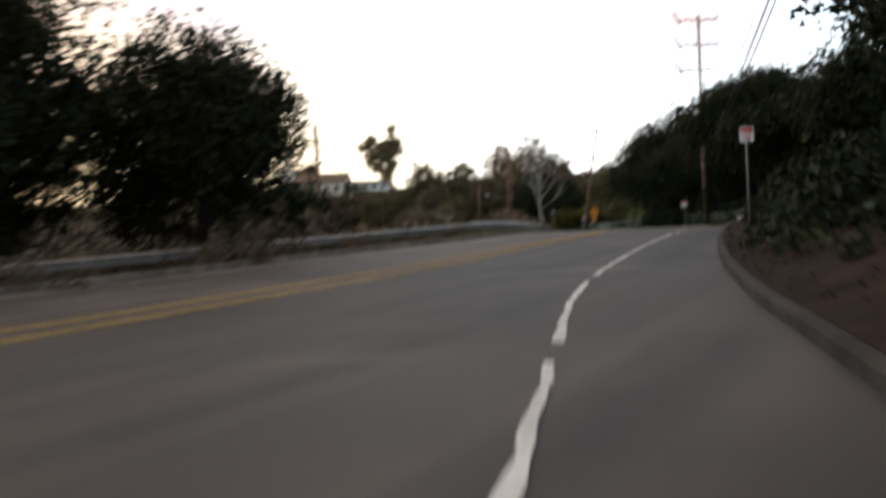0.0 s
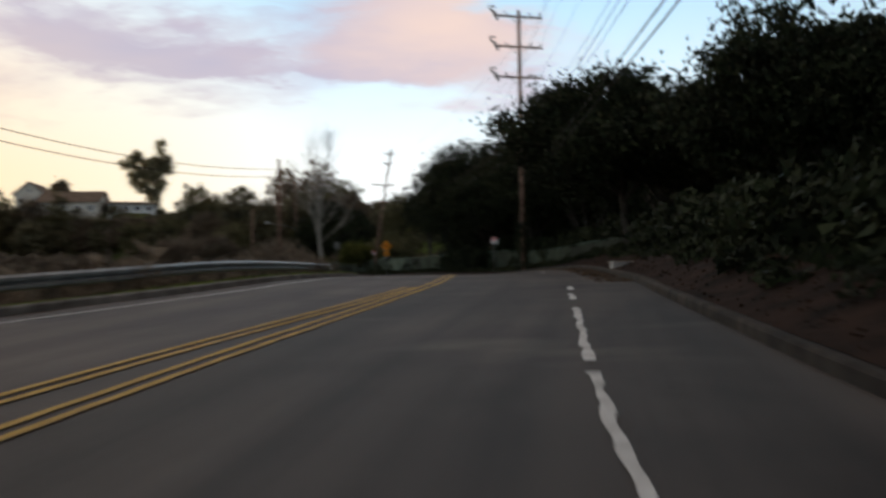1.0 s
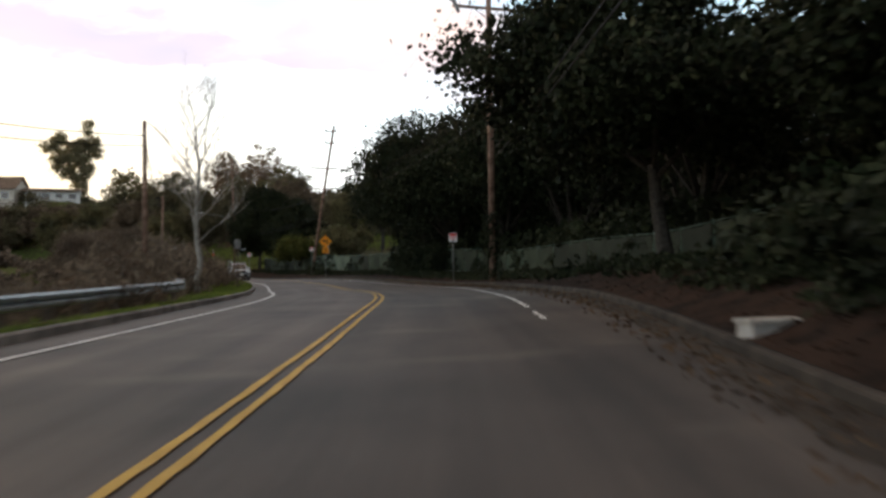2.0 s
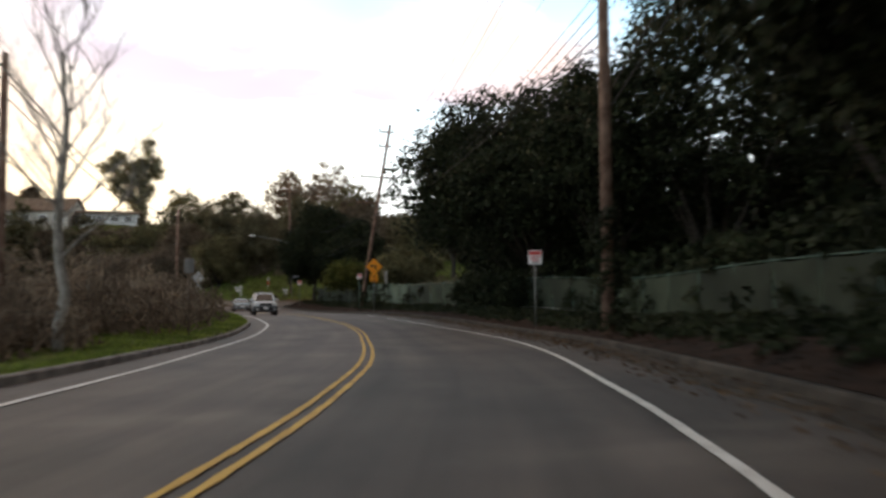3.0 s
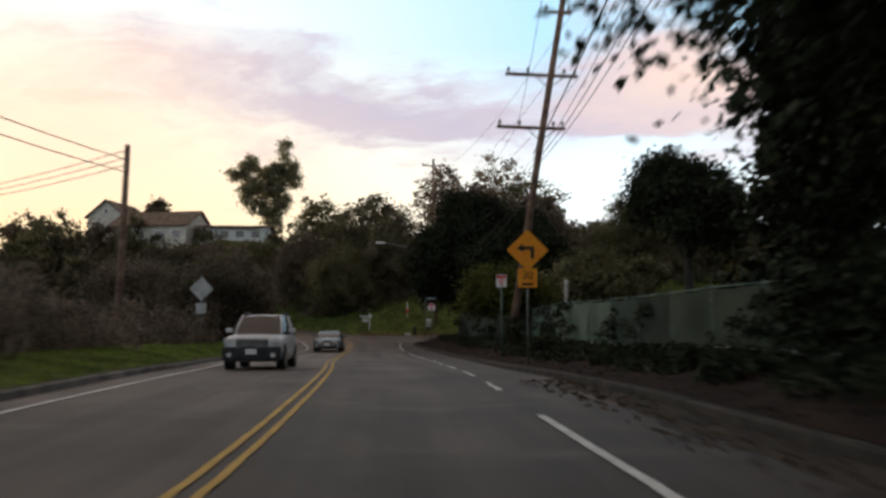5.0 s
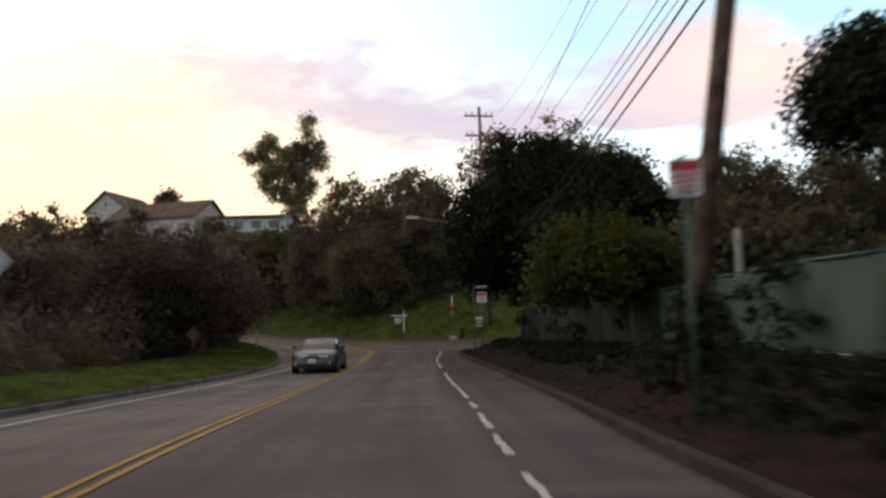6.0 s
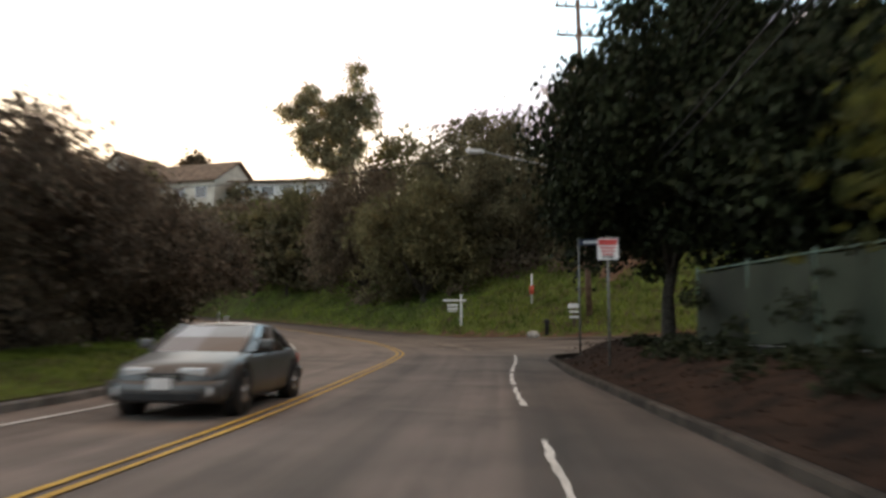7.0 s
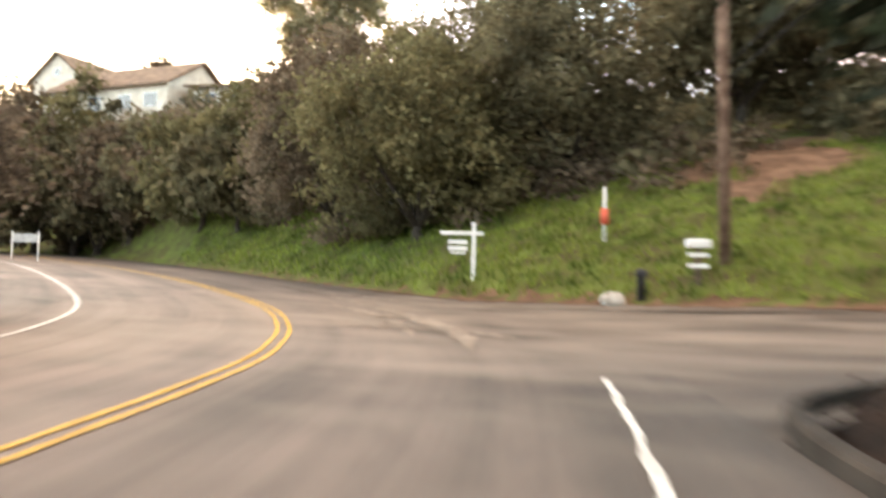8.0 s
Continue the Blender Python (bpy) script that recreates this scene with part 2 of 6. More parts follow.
def asphalt_material(name, dark, light, dusty):
    """Chippings at close range, tyre-worn streaks along the road (its uv), stains, and pale dust swept about the junction."""
    m = material(name, dark, light, 0.74, 0.30, 95, 0.35, contrast=(0.3, 0.7), spec=0.35)
    n, l = m.node_tree.nodes, m.node_tree.links
    b = n["Principled BSDF"]
    ramp = [k for k in n if k.type == "VALTORGB"][0]
    uv = n.new("ShaderNodeUVMap"); uv.uv_map = "along"
    mp = n.new("ShaderNodeMapping"); mp.inputs["Scale"].default_value = (1.5, 0.035, 1.0)
    l.new(uv.outputs[0], mp.inputs[0])
    streak = n.new("ShaderNodeTexNoise"); streak.inputs["Scale"].default_value, streak.inputs["Detail"].default_value = 1.0, 4
    l.new(mp.outputs[0], streak.inputs["Vector"])
    sr = n.new("ShaderNodeMapRange")
    sr.inputs[1].default_value, sr.inputs[2].default_value, sr.inputs[3].default_value, sr.inputs[4].default_value = 0.3, 0.7, 0.64, 1.38
    l.new(streak.outputs[0], sr.inputs[0])
    hsv = n.new("ShaderNodeHueSaturation")
    l.new(sr.outputs[0], hsv.inputs["Value"]); l.new(ramp.outputs[0], hsv.inputs["Color"])
    colour = hsv.outputs[0]
    # paler worn stretch past the second bend, brightened further in place of stronger light
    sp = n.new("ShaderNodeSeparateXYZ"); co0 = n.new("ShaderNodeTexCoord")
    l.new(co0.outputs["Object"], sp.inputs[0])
    brighten = n.new("ShaderNodeMapRange")
    brighten.inputs[1].default_value, brighten.inputs[2].default_value, brighten.inputs[3].default_value, brighten.inputs[4].default_value = 12.0, 48.0, 1.0, 2.05
    l.new(sp.outputs[1], brighten.inputs[0])
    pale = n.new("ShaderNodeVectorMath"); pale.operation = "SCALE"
    l.new(colour, pale.inputs[0]); l.new(brighten.outputs[0], pale.inputs["Scale"])
    # the lane left of the centre line is paler
    us = n.new("ShaderNodeSeparateXYZ"); l.new(uv.outputs[0], us.inputs[0])
    lane = n.new("ShaderNodeMapRange")
    lane.inputs[1].default_value, lane.inputs[2].default_value, lane.inputs[3].default_value, lane.inputs[4].default_value = -0.25, 0.25, 1.4, 0.95
    l.new(us.outputs[0], lane.inputs[0])
    lanes = n.new("ShaderNodeVectorMath"); lanes.operation = "SCALE"
    l.new(pale.outputs[0], lanes.inputs[0]); l.new(lane.outputs[0], lanes.inputs["Scale"])
    # a darker resurfaced strip along the kerb of that paler stretch
    strip = n.new("ShaderNodeMapRange")
    strip.inputs[1].default_value, strip.inputs[2].default_value, strip.inputs[3].default_value, strip.inputs[4].default_value = 3.55, 3.8, 0.0, 0.36
    l.new(us.outputs[0], strip.inputs[0])
    where = n.new("ShaderNodeMapRange")
    where.inputs[1].default_value, where.inputs[2].default_value = 25.0, 45.0
    l.new(sp.outputs[1], where.inputs[0])
    cut = n.new("ShaderNodeMath"); cut.operation = "MULTIPLY"
    l.new(strip.outputs[0], cut.inputs[0]); l.new(where.outputs[0], cut.inputs[1])
    rest = n.new("ShaderNodeMath"); rest.operation = "SUBTRACT"; rest.inputs[0].default_value = 1.0
    l.new(cut.outputs[0], rest.inputs[1])
    strips = n.new("ShaderNodeVectorMath"); strips.operation = "SCALE"
    l.new(lanes.outputs[0], strips.inputs[0]); l.new(rest.outputs[0], strips.inputs["Scale"])
    colour = strips.outputs[0]
    # oil and tyre stains
    stain = n.new("ShaderNodeTexNoise"); stain.inputs["Scale"].default_value, stain.inputs["Detail"].default_value, stain.inputs["Roughness"].default_value = 0.75, 6, 0.62
    mp3 = n.new("ShaderNodeMapping"); mp3.inputs["Scale"].default_value = (1.0, 0.35, 1.0)
    l.new(uv.outputs[0], mp3.inputs[0]); l.new(mp3.outputs[0], stain.inputs["Vector"])
    st = n.new("ShaderNodeMapRange")
    st.inputs[1].default_value, st.inputs[2].default_value, st.inputs[3].default_value, st.inputs[4].default_value = 0.50, 0.68, 1.06, 0.70
    l.new(stain.outputs[0], st.inputs[0])
    stained = n.new("ShaderNodeVectorMath"); stained.operation = "SCALE"
    l.new(colour, stained.inputs[0]); l.new(st.outputs[0], stained.inputs["Scale"])
    colour = stained.outputs[0]
    # dust: patchy, in swept arcs about the corner
    co = n.new("ShaderNodeTexCoord")
    dist = n.new("ShaderNodeVectorMath"); dist.operation = "DISTANCE"; dist.inputs[1].default_value = (-21.5, 87.0, 1.8)
    l.new(co.outputs["Object"], dist.inputs[0])
    near = n.new("ShaderNodeMapRange")
    near.inputs[1].default_value, near.inputs[2].default_value, near.inputs[3].default_value, near.inputs[4].default_value = 5.0, 15.0, 0.30, 0.0
    l.new(dist.outputs["Value"], near.inputs[0])
    arcs = n.new("ShaderNodeTexNoise"); arcs.inputs["Scale"].default_value, arcs.inputs["Detail"].default_value = 1.0, 5
    mp2 = n.new("ShaderNodeMapping"); mp2.inputs["Scale"].default_value = (0.28, 0.75, 0.5); mp2.inputs["Rotation"].default_value = (0, 0, radians(-34))
    l.new(co.outputs["Object"], mp2.inputs[0]); l.new(mp2.outputs[0], arcs.inputs["Vector"])
    sm = n.new("ShaderNodeMath"); sm.operation = "ADD"
    l.new(arcs.outputs[0], sm.inputs[0]); l.new(near.outputs[0], sm.inputs[1])
    dr = n.new("ShaderNodeMapRange")
    dr.inputs[1].default_value, dr.inputs[2].default_value, dr.inputs[4].default_value = 0.60, 0.98, 0.85
    l.new(sm.outputs[0], dr.inputs[0])
    mix = n.new("ShaderNodeMix"); mix.data_type = "RGBA"
    mix.inputs[7].default_value = (*dusty, 1)
    l.new(dr.outputs[0], mix.inputs[0]); l.new(colour, mix.inputs[6]); l.new(mix.outputs[2], b.inputs["Base Color"])
    return m


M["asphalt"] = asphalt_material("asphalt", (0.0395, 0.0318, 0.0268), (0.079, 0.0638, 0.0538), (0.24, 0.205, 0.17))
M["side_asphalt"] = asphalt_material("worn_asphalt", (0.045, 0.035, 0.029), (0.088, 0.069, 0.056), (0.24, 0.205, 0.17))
M["scuff"] = material("dusty_asphalt", (0.17, 0.145, 0.12), (0.30, 0.255, 0.215), 0.95, 1.5, 70, 0.3)
M["tar"] = material("crack_sealing_tar", (0.014, 0.014, 0.015), (0.03, 0.03, 0.03), 0.5, 4, 60, 0.2)
M["yellow_paint"] = material("yellow_road_paint", (0.40, 0.24, 0.035), (0.62, 0.40, 0.07), 0.7, 4, 70, 0.2)
M["white_paint"] = material("white_road_paint", (0.50, 0.49, 0.46), (0.78, 0.77, 0.74), 0.7, 5, 70, 0.2)
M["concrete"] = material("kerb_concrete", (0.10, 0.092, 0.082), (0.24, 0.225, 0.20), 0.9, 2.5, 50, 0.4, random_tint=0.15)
# leaf stain, with the trees' shade on this kerb darkened into the colour
M["shaded_stained_concrete"] = material("leaf_stained_shaded_concrete", (0.024, 0.019, 0.015), (0.066, 0.053, 0.042), 0.95, 2.5, 50, 0.4, random_tint=0.2)
M["grass_ground"] = material("grassy_ground", (0.070, 0.058, 0.028), (0.11, 0.14, 0.034), 1.0, 1.2, 25, 0.6, spec=0.1)
M["soil"] = material("bark_mulch_soil", (0.012, 0.008, 0.006), (0.042, 0.024, 0.016), 1.0, 1.8, 30, 0.8, spec=0.1)
M["blade"] = material("grass_blades", (0.060, 0.092, 0.018), (0.23, 0.285, 0.058), 0.8, 0.8, 6, 0, random_tint=0.35, island=True, spec=0.15, both=True)
M["litter"] = material("dead_leaves", (0.045, 0.028, 0.018), (0.13, 0.085, 0.050), 0.95, 3, 20, 0, random_tint=0.4, island=True, spec=0.1)
M["silt"] = material("dark_road_silt", (0.030, 0.0235, 0.018), (0.060, 0.048, 0.036), 0.95, 1.5, 60, 0.4)
M["clay"] = material("red_clay", (0.085, 0.051, 0.033), (0.19, 0.118, 0.078), 0.95, 1.4, 30, 0.6, spec=0.1)
M["dull_back"] = material("weathered_sign_back", (0.12, 0.115, 0.11), (0.20, 0.19, 0.18), 0.7, 3, 30, 0.03)
M["bark"] = material("oak_bark", (0.022, 0.018, 0.014), (0.068, 0.055, 0.043), 0.95, 8, 40, 0.8)
M["pale_bark"] = material("sycamore_bark", (0.16, 0.145, 0.125), (0.38, 0.35, 0.31), 0.9, 3, 25, 0.4)
M["pole_wood"] = material("weathered_pole_wood", (0.11, 0.062, 0.043), (0.26, 0.165, 0.12), 0.9, 3, 60, 0.5)
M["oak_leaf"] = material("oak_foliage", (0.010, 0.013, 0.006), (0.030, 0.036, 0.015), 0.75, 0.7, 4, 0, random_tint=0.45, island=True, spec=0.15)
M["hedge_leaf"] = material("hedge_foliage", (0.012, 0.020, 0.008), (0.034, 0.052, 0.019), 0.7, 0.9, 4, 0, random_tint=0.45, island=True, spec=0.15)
M["yellow_leaf"] = material("yellow_green_foliage", (0.045, 0.052, 0.012), (0.125, 0.122, 0.03), 0.75, 1.0, 4, 0, random_tint=0.4, island=True, spec=0.15, both=True)
M["euc_leaf"] = material("eucalyptus_foliage", (0.19, 0.18, 0.11), (0.40, 0.37, 0.24), 0.75, 0.7, 4, 0, random_tint=0.35, island=True, spec=0.15, both=0.62)
M["brush"] = material("dry_brush", (0.080, 0.061, 0.046), (0.225, 0.178, 0.132), 0.95, 0.5, 3, 0, random_tint=0.4, island=True, spec=0.1, both=True)
M["dark_brush"] = material("dark_brush", (0.042, 0.035, 0.024), (0.125, 0.103, 0.074), 0.95, 0.5, 3, 0, random_tint=0.35, island=True, spec=0.1, both=True)
M["green_brush"] = material("hill_scrub", (0.080, 0.072, 0.044), (0.200, 0.175, 0.105), 0.95, 0.5, 3, 0, random_tint=0.28, island=True, spec=0.1, both=True)
M["brown_brush"] = material("brown_hill_scrub", (0.095, 0.073, 0.051), (0.220, 0.172, 0.122), 0.95, 0.5, 3, 0, random_tint=0.28, island=True, spec=0.1, both=True)
M["olive_brush"] = material("olive_hill_scrub", (0.082, 0.077, 0.040), (0.205, 0.182, 0.095), 0.95, 0.5, 3, 0, random_tint=0.28, island=True, spec=0.1, both=True)
M["twig"] = material("bare_twigs", (0.10, 0.085, 0.07), (0.24, 0.21, 0.17), 0.95, 6, 30, 0)
M["steel"] = material("galvanised_steel", (0.208, 0.215, 0.215), (0.358, 0.364, 0.364), 0.45, 3, 40, 0.1, metal=0.7)
M["post_wood"] = material("rail_post_wood", (0.06, 0.045, 0.035), (0.16, 0.12, 0.09), 0.95, 5, 40, 0.4)
M["sign_post"] = material("grey_sign_post", (0.12, 0.12, 0.11), (0.22, 0.22, 0.21), 0.55, 4, 40, 0.1, metal=0.6)
M["sign_white"] = material("white_sign_face", (0.70, 0.68, 0.66), (0.82, 0.80, 0.78), 0.5, 3, 30, 0.02)
M["rust"] = material("rusty_sheet", (0.06, 0.030, 0.018), (0.15, 0.075, 0.042), 0.8, 4, 40, 0.1)
M["sign_back"] = material("bare_aluminium_back", (0.32, 0.31, 0.30), (0.46, 0.45, 0.44), 0.5, 3, 30, 0.03, metal=0.4)
M["sign_red"] = material("red_sign_print", (0.50, 0.05, 0.05), (0.62, 0.09, 0.08), 0.5, 3, 30, 0.02)
M["sign_yellow"] = material("amber_sign_face", (0.80, 0.27, 0.015), (0.90, 0.36, 0.03), 0.45, 3, 30, 0.02)
M["black"] = material("black_print", (0.012, 0.012, 0.013), (0.03, 0.03, 0.03), 0.5, 3, 30, 0.02)
M["rubber"] = material("rubber", (0.012, 0.012, 0.012), (0.03, 0.03, 0.03), 0.85, 5, 60, 0.2)
M["fence_green"] = material("green_privacy_screen", (0.016, 0.023, 0.013), (0.038, 0.048, 0.029), 0.8, 0.6, 70, 0.3, random_tint=0.45)
# paler copy of the screen green, for the panels between y 36 and 55
M["fence_paler"] = material("paler_privacy_screen", (0.040, 0.055, 0.038), (0.085, 0.105, 0.075), 0.85, 0.6, 70, 0.3, random_tint=0.45)
M["fence_metal"] = material("green_coated_pipe", (0.05, 0.09, 0.07), (0.12, 0.17, 0.14), 0.5, 3, 40, 0.1, metal=0.3)
M["wire"] = material("power_line", (0.008, 0.008, 0.009), (0.02, 0.02, 0.02), 0.9, 3, 30, 0)
M["white_wood"] = material("white_painted_wood", (0.68, 0.67, 0.64), (0.82, 0.81, 0.79), 0.6, 4, 50, 0.1)
M["stucco"] = material("cream_stucco", (0.55, 0.50, 0.42), (0.72, 0.67, 0.58), 0.9, 1.5, 40, 0.3)
M["roof"] = material("brown_shingles", (0.12, 0.085, 0.06), (0.24, 0.17, 0.12), 0.9, 1.5, 12, 0.5)
M["low_wall"] = material("pale_masonry", (0.30, 0.28, 0.25), (0.48, 0.45, 0.41), 0.9, 2, 40, 0.4)
M["stone"] = material("pale_stone", (0.25, 0.23, 0.20), (0.50, 0.47, 0.42), 0.9, 4, 30, 0.5)
M["car_white"] = material("white_car_paint", (0.52, 0.53, 0.55), (0.60, 0.61, 0.63), 0.25, 2, 30, 0.0, spec=0.6)
M["car_grey"] = material("grey_car_paint", (0.10, 0.098, 0.095), (0.135, 0.132, 0.128), 0.34, 2, 30, 0.0, metal=0.4, spec=0.6)
M["car_dark"] = material("dark_bumper_plastic", (0.02, 0.02, 0.022), (0.04, 0.04, 0.042), 0.6, 4, 40, 0.1)
M["chrome"] = material("chrome", (0.55, 0.55, 0.56), (0.7, 0.7, 0.71), 0.2, 4, 30, 0, metal=1.0)
M["headlamp"] = material("clear_lamp_lens", (0.5, 0.5, 0.5), (0.7, 0.7, 0.7), 0.1, 4, 30, 0, spec=0.8)
M["insulator"] = material("grey_insulator", (0.20, 0.20, 0.21), (0.35, 0.35, 0.36), 0.4, 4, 30, 0)
M["red_plastic"] = material("red_marker", (0.50, 0.08, 0.05), (0.68, 0.14, 0.08), 0.6, 4, 30, 0.05)
M["street_blue"] = material("dark_name_plate", (0.03, 0.04, 0.07), (0.05, 0.06, 0.10), 0.5, 4, 30, 0)


def glass_material(name, tint):
    m = bpy.data.materials.new(name)
    m.use_nodes = True
    b = m.node_tree.nodes["Principled BSDF"]
    b.inputs["Base Color"].default_value = (*tint, 1)
    b.inputs["Roughness"].default_value = 0.03
    b.inputs["Specular IOR Level"].default_value = 0.75
    b.inputs["Coat Weight"].default_value = 0.6
    return m


M["glass"] = glass_material("dark_window_glass", (0.02, 0.023, 0.026))

# ---- helpers for building ----
def part(name, bm, mat, parent=None, label="", smooth=False):
    """Links a bmesh as one mesh object, under a thing or a part if given."""
    me = bpy.data.meshes.new(name)
    bmesh.ops.recalc_face_normals(bm, faces=bm.faces[:])
    bm.to_mesh(me); bm.free()
    return mesh_part(name, me, mat, parent, label, smooth)


def mesh_part(name, me, mat, parent=None, label="", smooth=False):
    if mat and not me.materials:
        me.materials.append(M[mat])
    if smooth:
        me.polygons.foreach_set("use_smooth", [True] * len(me.polygons))
    ob = new(name, me)
    if parent:
        ob.parent = parent
    if label:
        tagged(ob, label)
    return ob


def raw(name, verts, faces, mat, parent=None, label="", smooth=False):
    me = bpy.data.meshes.new(name)
    me.from_pydata([tuple(v) for v in verts], [], faces)
    me.update()
    return mesh_part(name, me, mat, parent, label, smooth)


def box(bm, size, at, m=None, bevel=0.0):
    t = Matrix.Translation(at) if m is None else m @ Matrix.Translation(at)
    made = bmesh.ops.create_cube(bm, size=1.0, matrix=t @ Matrix.Diagonal((*size, 1)))
    if bevel:
        edges = list({e for v in made["verts"] for e in v.link_edges})
        bmesh.ops.bevel(bm, geom=edges, offset=bevel, segments=2, profile=0.6, affect="EDGES")
    return bm


def tube(bm, pts, radii, sides=8, cap=True):
    """A tapered tube along points."""
    pts = [Vector(p) for p in pts]
    rings = []
    side = Vector((1, 0, 0))
    for i, p in enumerate(pts):
        d = (pts[min(i + 1, len(pts) - 1)] - pts[max(i - 1, 0)]).normalized()
        if abs(d.dot(side)) > 0.95:
            side = Vector((0, 1, 0))
        u = (side - d * side.dot(d)).normalized()
        w = d.cross(u)
        r = radii[i] if isinstance(radii, (list, tuple)) else radii
        rings.append([bm.verts.new(p + r * (math.cos(a) * u + math.sin(a) * w)) for a in (2 * math.pi * k / sides for k in range(sides))])
    for a, b in zip(rings, rings[1:]):
        for k in range(sides):
            bm.faces.new((a[k], a[(k + 1) % sides], b[(k + 1) % sides], b[k]))
    if cap:
        bm.faces.new(rings[0][::-1]); bm.faces.new(rings[-1])
    return bm


def thing(name, m, label, category, group="", kind=""):
    ob = new(name)
    ob.matrix_basis = m
    ob.empty_display_size = 0.2
    return tagged(ob, label, category, group, kind)


def spline(knots, step=0.5):
    """Points of a smooth curve through the knots, about step apart."""
    k = np.array(knots, float)
    k = np.vstack([2 * k[0] - k[1], k, 2 * k[-1] - k[-2]])
    out = []
    for i in range(1, len(k) - 2):
        n = max(2, int(np.linalg.norm(k[i + 1] - k[i]) / step))
        for u in np.arange(n) / n:
            out.append(0.5 * (2 * k[i] + (k[i + 1] - k[i - 1]) * u + (2 * k[i - 1] - 5 * k[i] + 4 * k[i + 1] - k[i + 2]) * u**2
                              + (3 * k[i] - k[i - 1] - 3 * k[i + 1] + k[i + 2]) * u**3))
    return np.array(out + [k[-2]])


# ---- the road's plan ----
CENTRE = spline([(-22, -98), (-16.2, -84), (-12.2, -75.5), (-9.9, -69.5), (-8.2, -64.3), (-6.3, -57.6), (-5.2, -54), (-4.0, -50), (-2.8, -45.5), (-1.8, -39.5),
                 (-0.9, -32.7), (0.1, -24.4), (0.45, -19.5), (0.58, -14.5), (0.4, -9), (0.0, -2.5), (-0.5, 4), (-1.5, 10.8), (-2.4, 15), (-4.8, 24), (-7.2, 32.1),
                 (-8.8, 37), (-10.5, 42.6), (-13.2, 52), (-15.1, 59.2), (-16.7, 65), (-17.8, 68.8), (-19.3, 74.05), (-20.72, 78.5), (-21.95, 81.15), (-23.45, 83.7),
                 (-26.0, 87.0), (-30.3, 91.0), (-36.2, 95.8), (-46, 103), (-60, 112), (-80, 125)])
SEG = np.diff(CENTRE, axis=0)
ARC = np.r_[0, np.cumsum(np.hypot(*SEG.T))]
TAN = np.gradient(CENTRE, ARC, axis=0)
TAN /= np.hypot(*TAN.T)[:, None]
RIGHT = np.c_[TAN[:, 1], -TAN[:, 0]]


def arc_at(y):
    """Arc length where the centre line passes a given y."""
    return float(np.interp(y, CENTRE[:, 1], ARC))


Z_KNOTS = ((-98, -2.9), (-80, -1.78), (-73.3, -1.43), (-68.5, -1.14), (-65.3, -0.98), (-62, -0.80), (-53, -0.20), (-44, 0.34), (-36.7, 0.48), (-31, 0.56), (-21.8, 0.61),
           (-12.3, 0.59), (-2.6, 0.47), (1.3, 0.46), (12, 0.68), (23.8, 0.90), (32, 0.925), (40.5, 0.90), (49, 0.85), (57, 0.88), (61.4, 0.99), (66, 1.09), (70, 1.17),
           (78, 1.40), (84, 1.62), (88, 1.92), (91, 2.22), (96, 2.65), (108, 3.6), (126, 5.2))


def road_z(y):
    return np.interp(y, [k[0] for k in Z_KNOTS], [k[1] for k in Z_KNOTS])


def smooth_road_z(y):
    y = np.asarray(y, float)
    return sum(road_z(y + o) for o in (-4, -2, 0, 2, 4)) / 5


def offset_of(x, y):
    """Signed distance from the centre line, to the right, and the index of the nearest place on it."""
    p = np.stack([np.ravel(x), np.ravel(y)], 1)
    idx = np.empty(len(p), int)
    for a in range(0, len(p), 4000):
        d = ((p[a:a + 4000, None] - CENTRE[None]) ** 2).sum(-1)
        idx[a:a + 4000] = d.argmin(1)
    v = p - CENTRE[idx]
    side = (v * RIGHT[idx]).sum(1)
    return np.sign(side) * np.hypot(*v.T), idx


def beside(points):
    """A line beside the road as rows of (y of the centre line, offset to the right)."""
    p = np.array(points, float)
    d, i = offset_of(p[:, 0], p[:, 1])
    return tuple(sorted((float(CENTRE[k, 1]), float(o)) for k, o in zip(i, d)))


WHITE_LEFT = beside([(-27, -90), (-16.8, -67), (-13.3, -59.4), (-12.1, -56.5), (-10.2, -52.6), (-8.4, -49.6), (-6.2, -43), (-4.9, -36), (-4.0, -29.7), (-3.5, -24), (-3.4, -18),
                     (-3.8, -10.2), (-4.2, -5), (-4.6, 0), (-4.9, 4.5), (-5.3, 9.5), (-6.3, 14.5), (-8.2, 22), (-10.8, 31), (-12.1, 35.2), (-14.2, 41.6), (-17.2, 54),
                     (-18.3, 60.5), (-19.3, 64.5), (-21.1, 68.4), (-22.9, 73), (-24.6, 76.6), (-25.75, 79.15), (-28.2, 83.15), (-30.7, 85.75), (-32.8, 87.4), (-40, 93), (-76, 117)])
KERB_LEFT = beside([(-28, -89.6), (-17.8, -66.6), (-14.1, -58.6), (-12.9, -55.7), (-11, -51.9), (-9.2, -48.8), (-7.1, -42.6), (-5.8, -35.6), (-5.1, -29), (-4.6, -22),
                    (-4.5, -15), (-4.9, -8), (-5.4, -1), (-5.8, 5), (-6.3, 10), (-7.3, 15.2), (-9.2, 22.4), (-11.7, 30.6), (-13.0, 35.6), (-15.1, 41.4), (-18.0, 53),
                    (-19.0, 59), (-20.1, 63.6), (-22.2, 68.4), (-24.5, 73.2), (-26.9, 77), (-28.4, 79.6), (-30.9, 82.6), (-34, 86.1), (-41, 91.6), (-77, 115.6)])
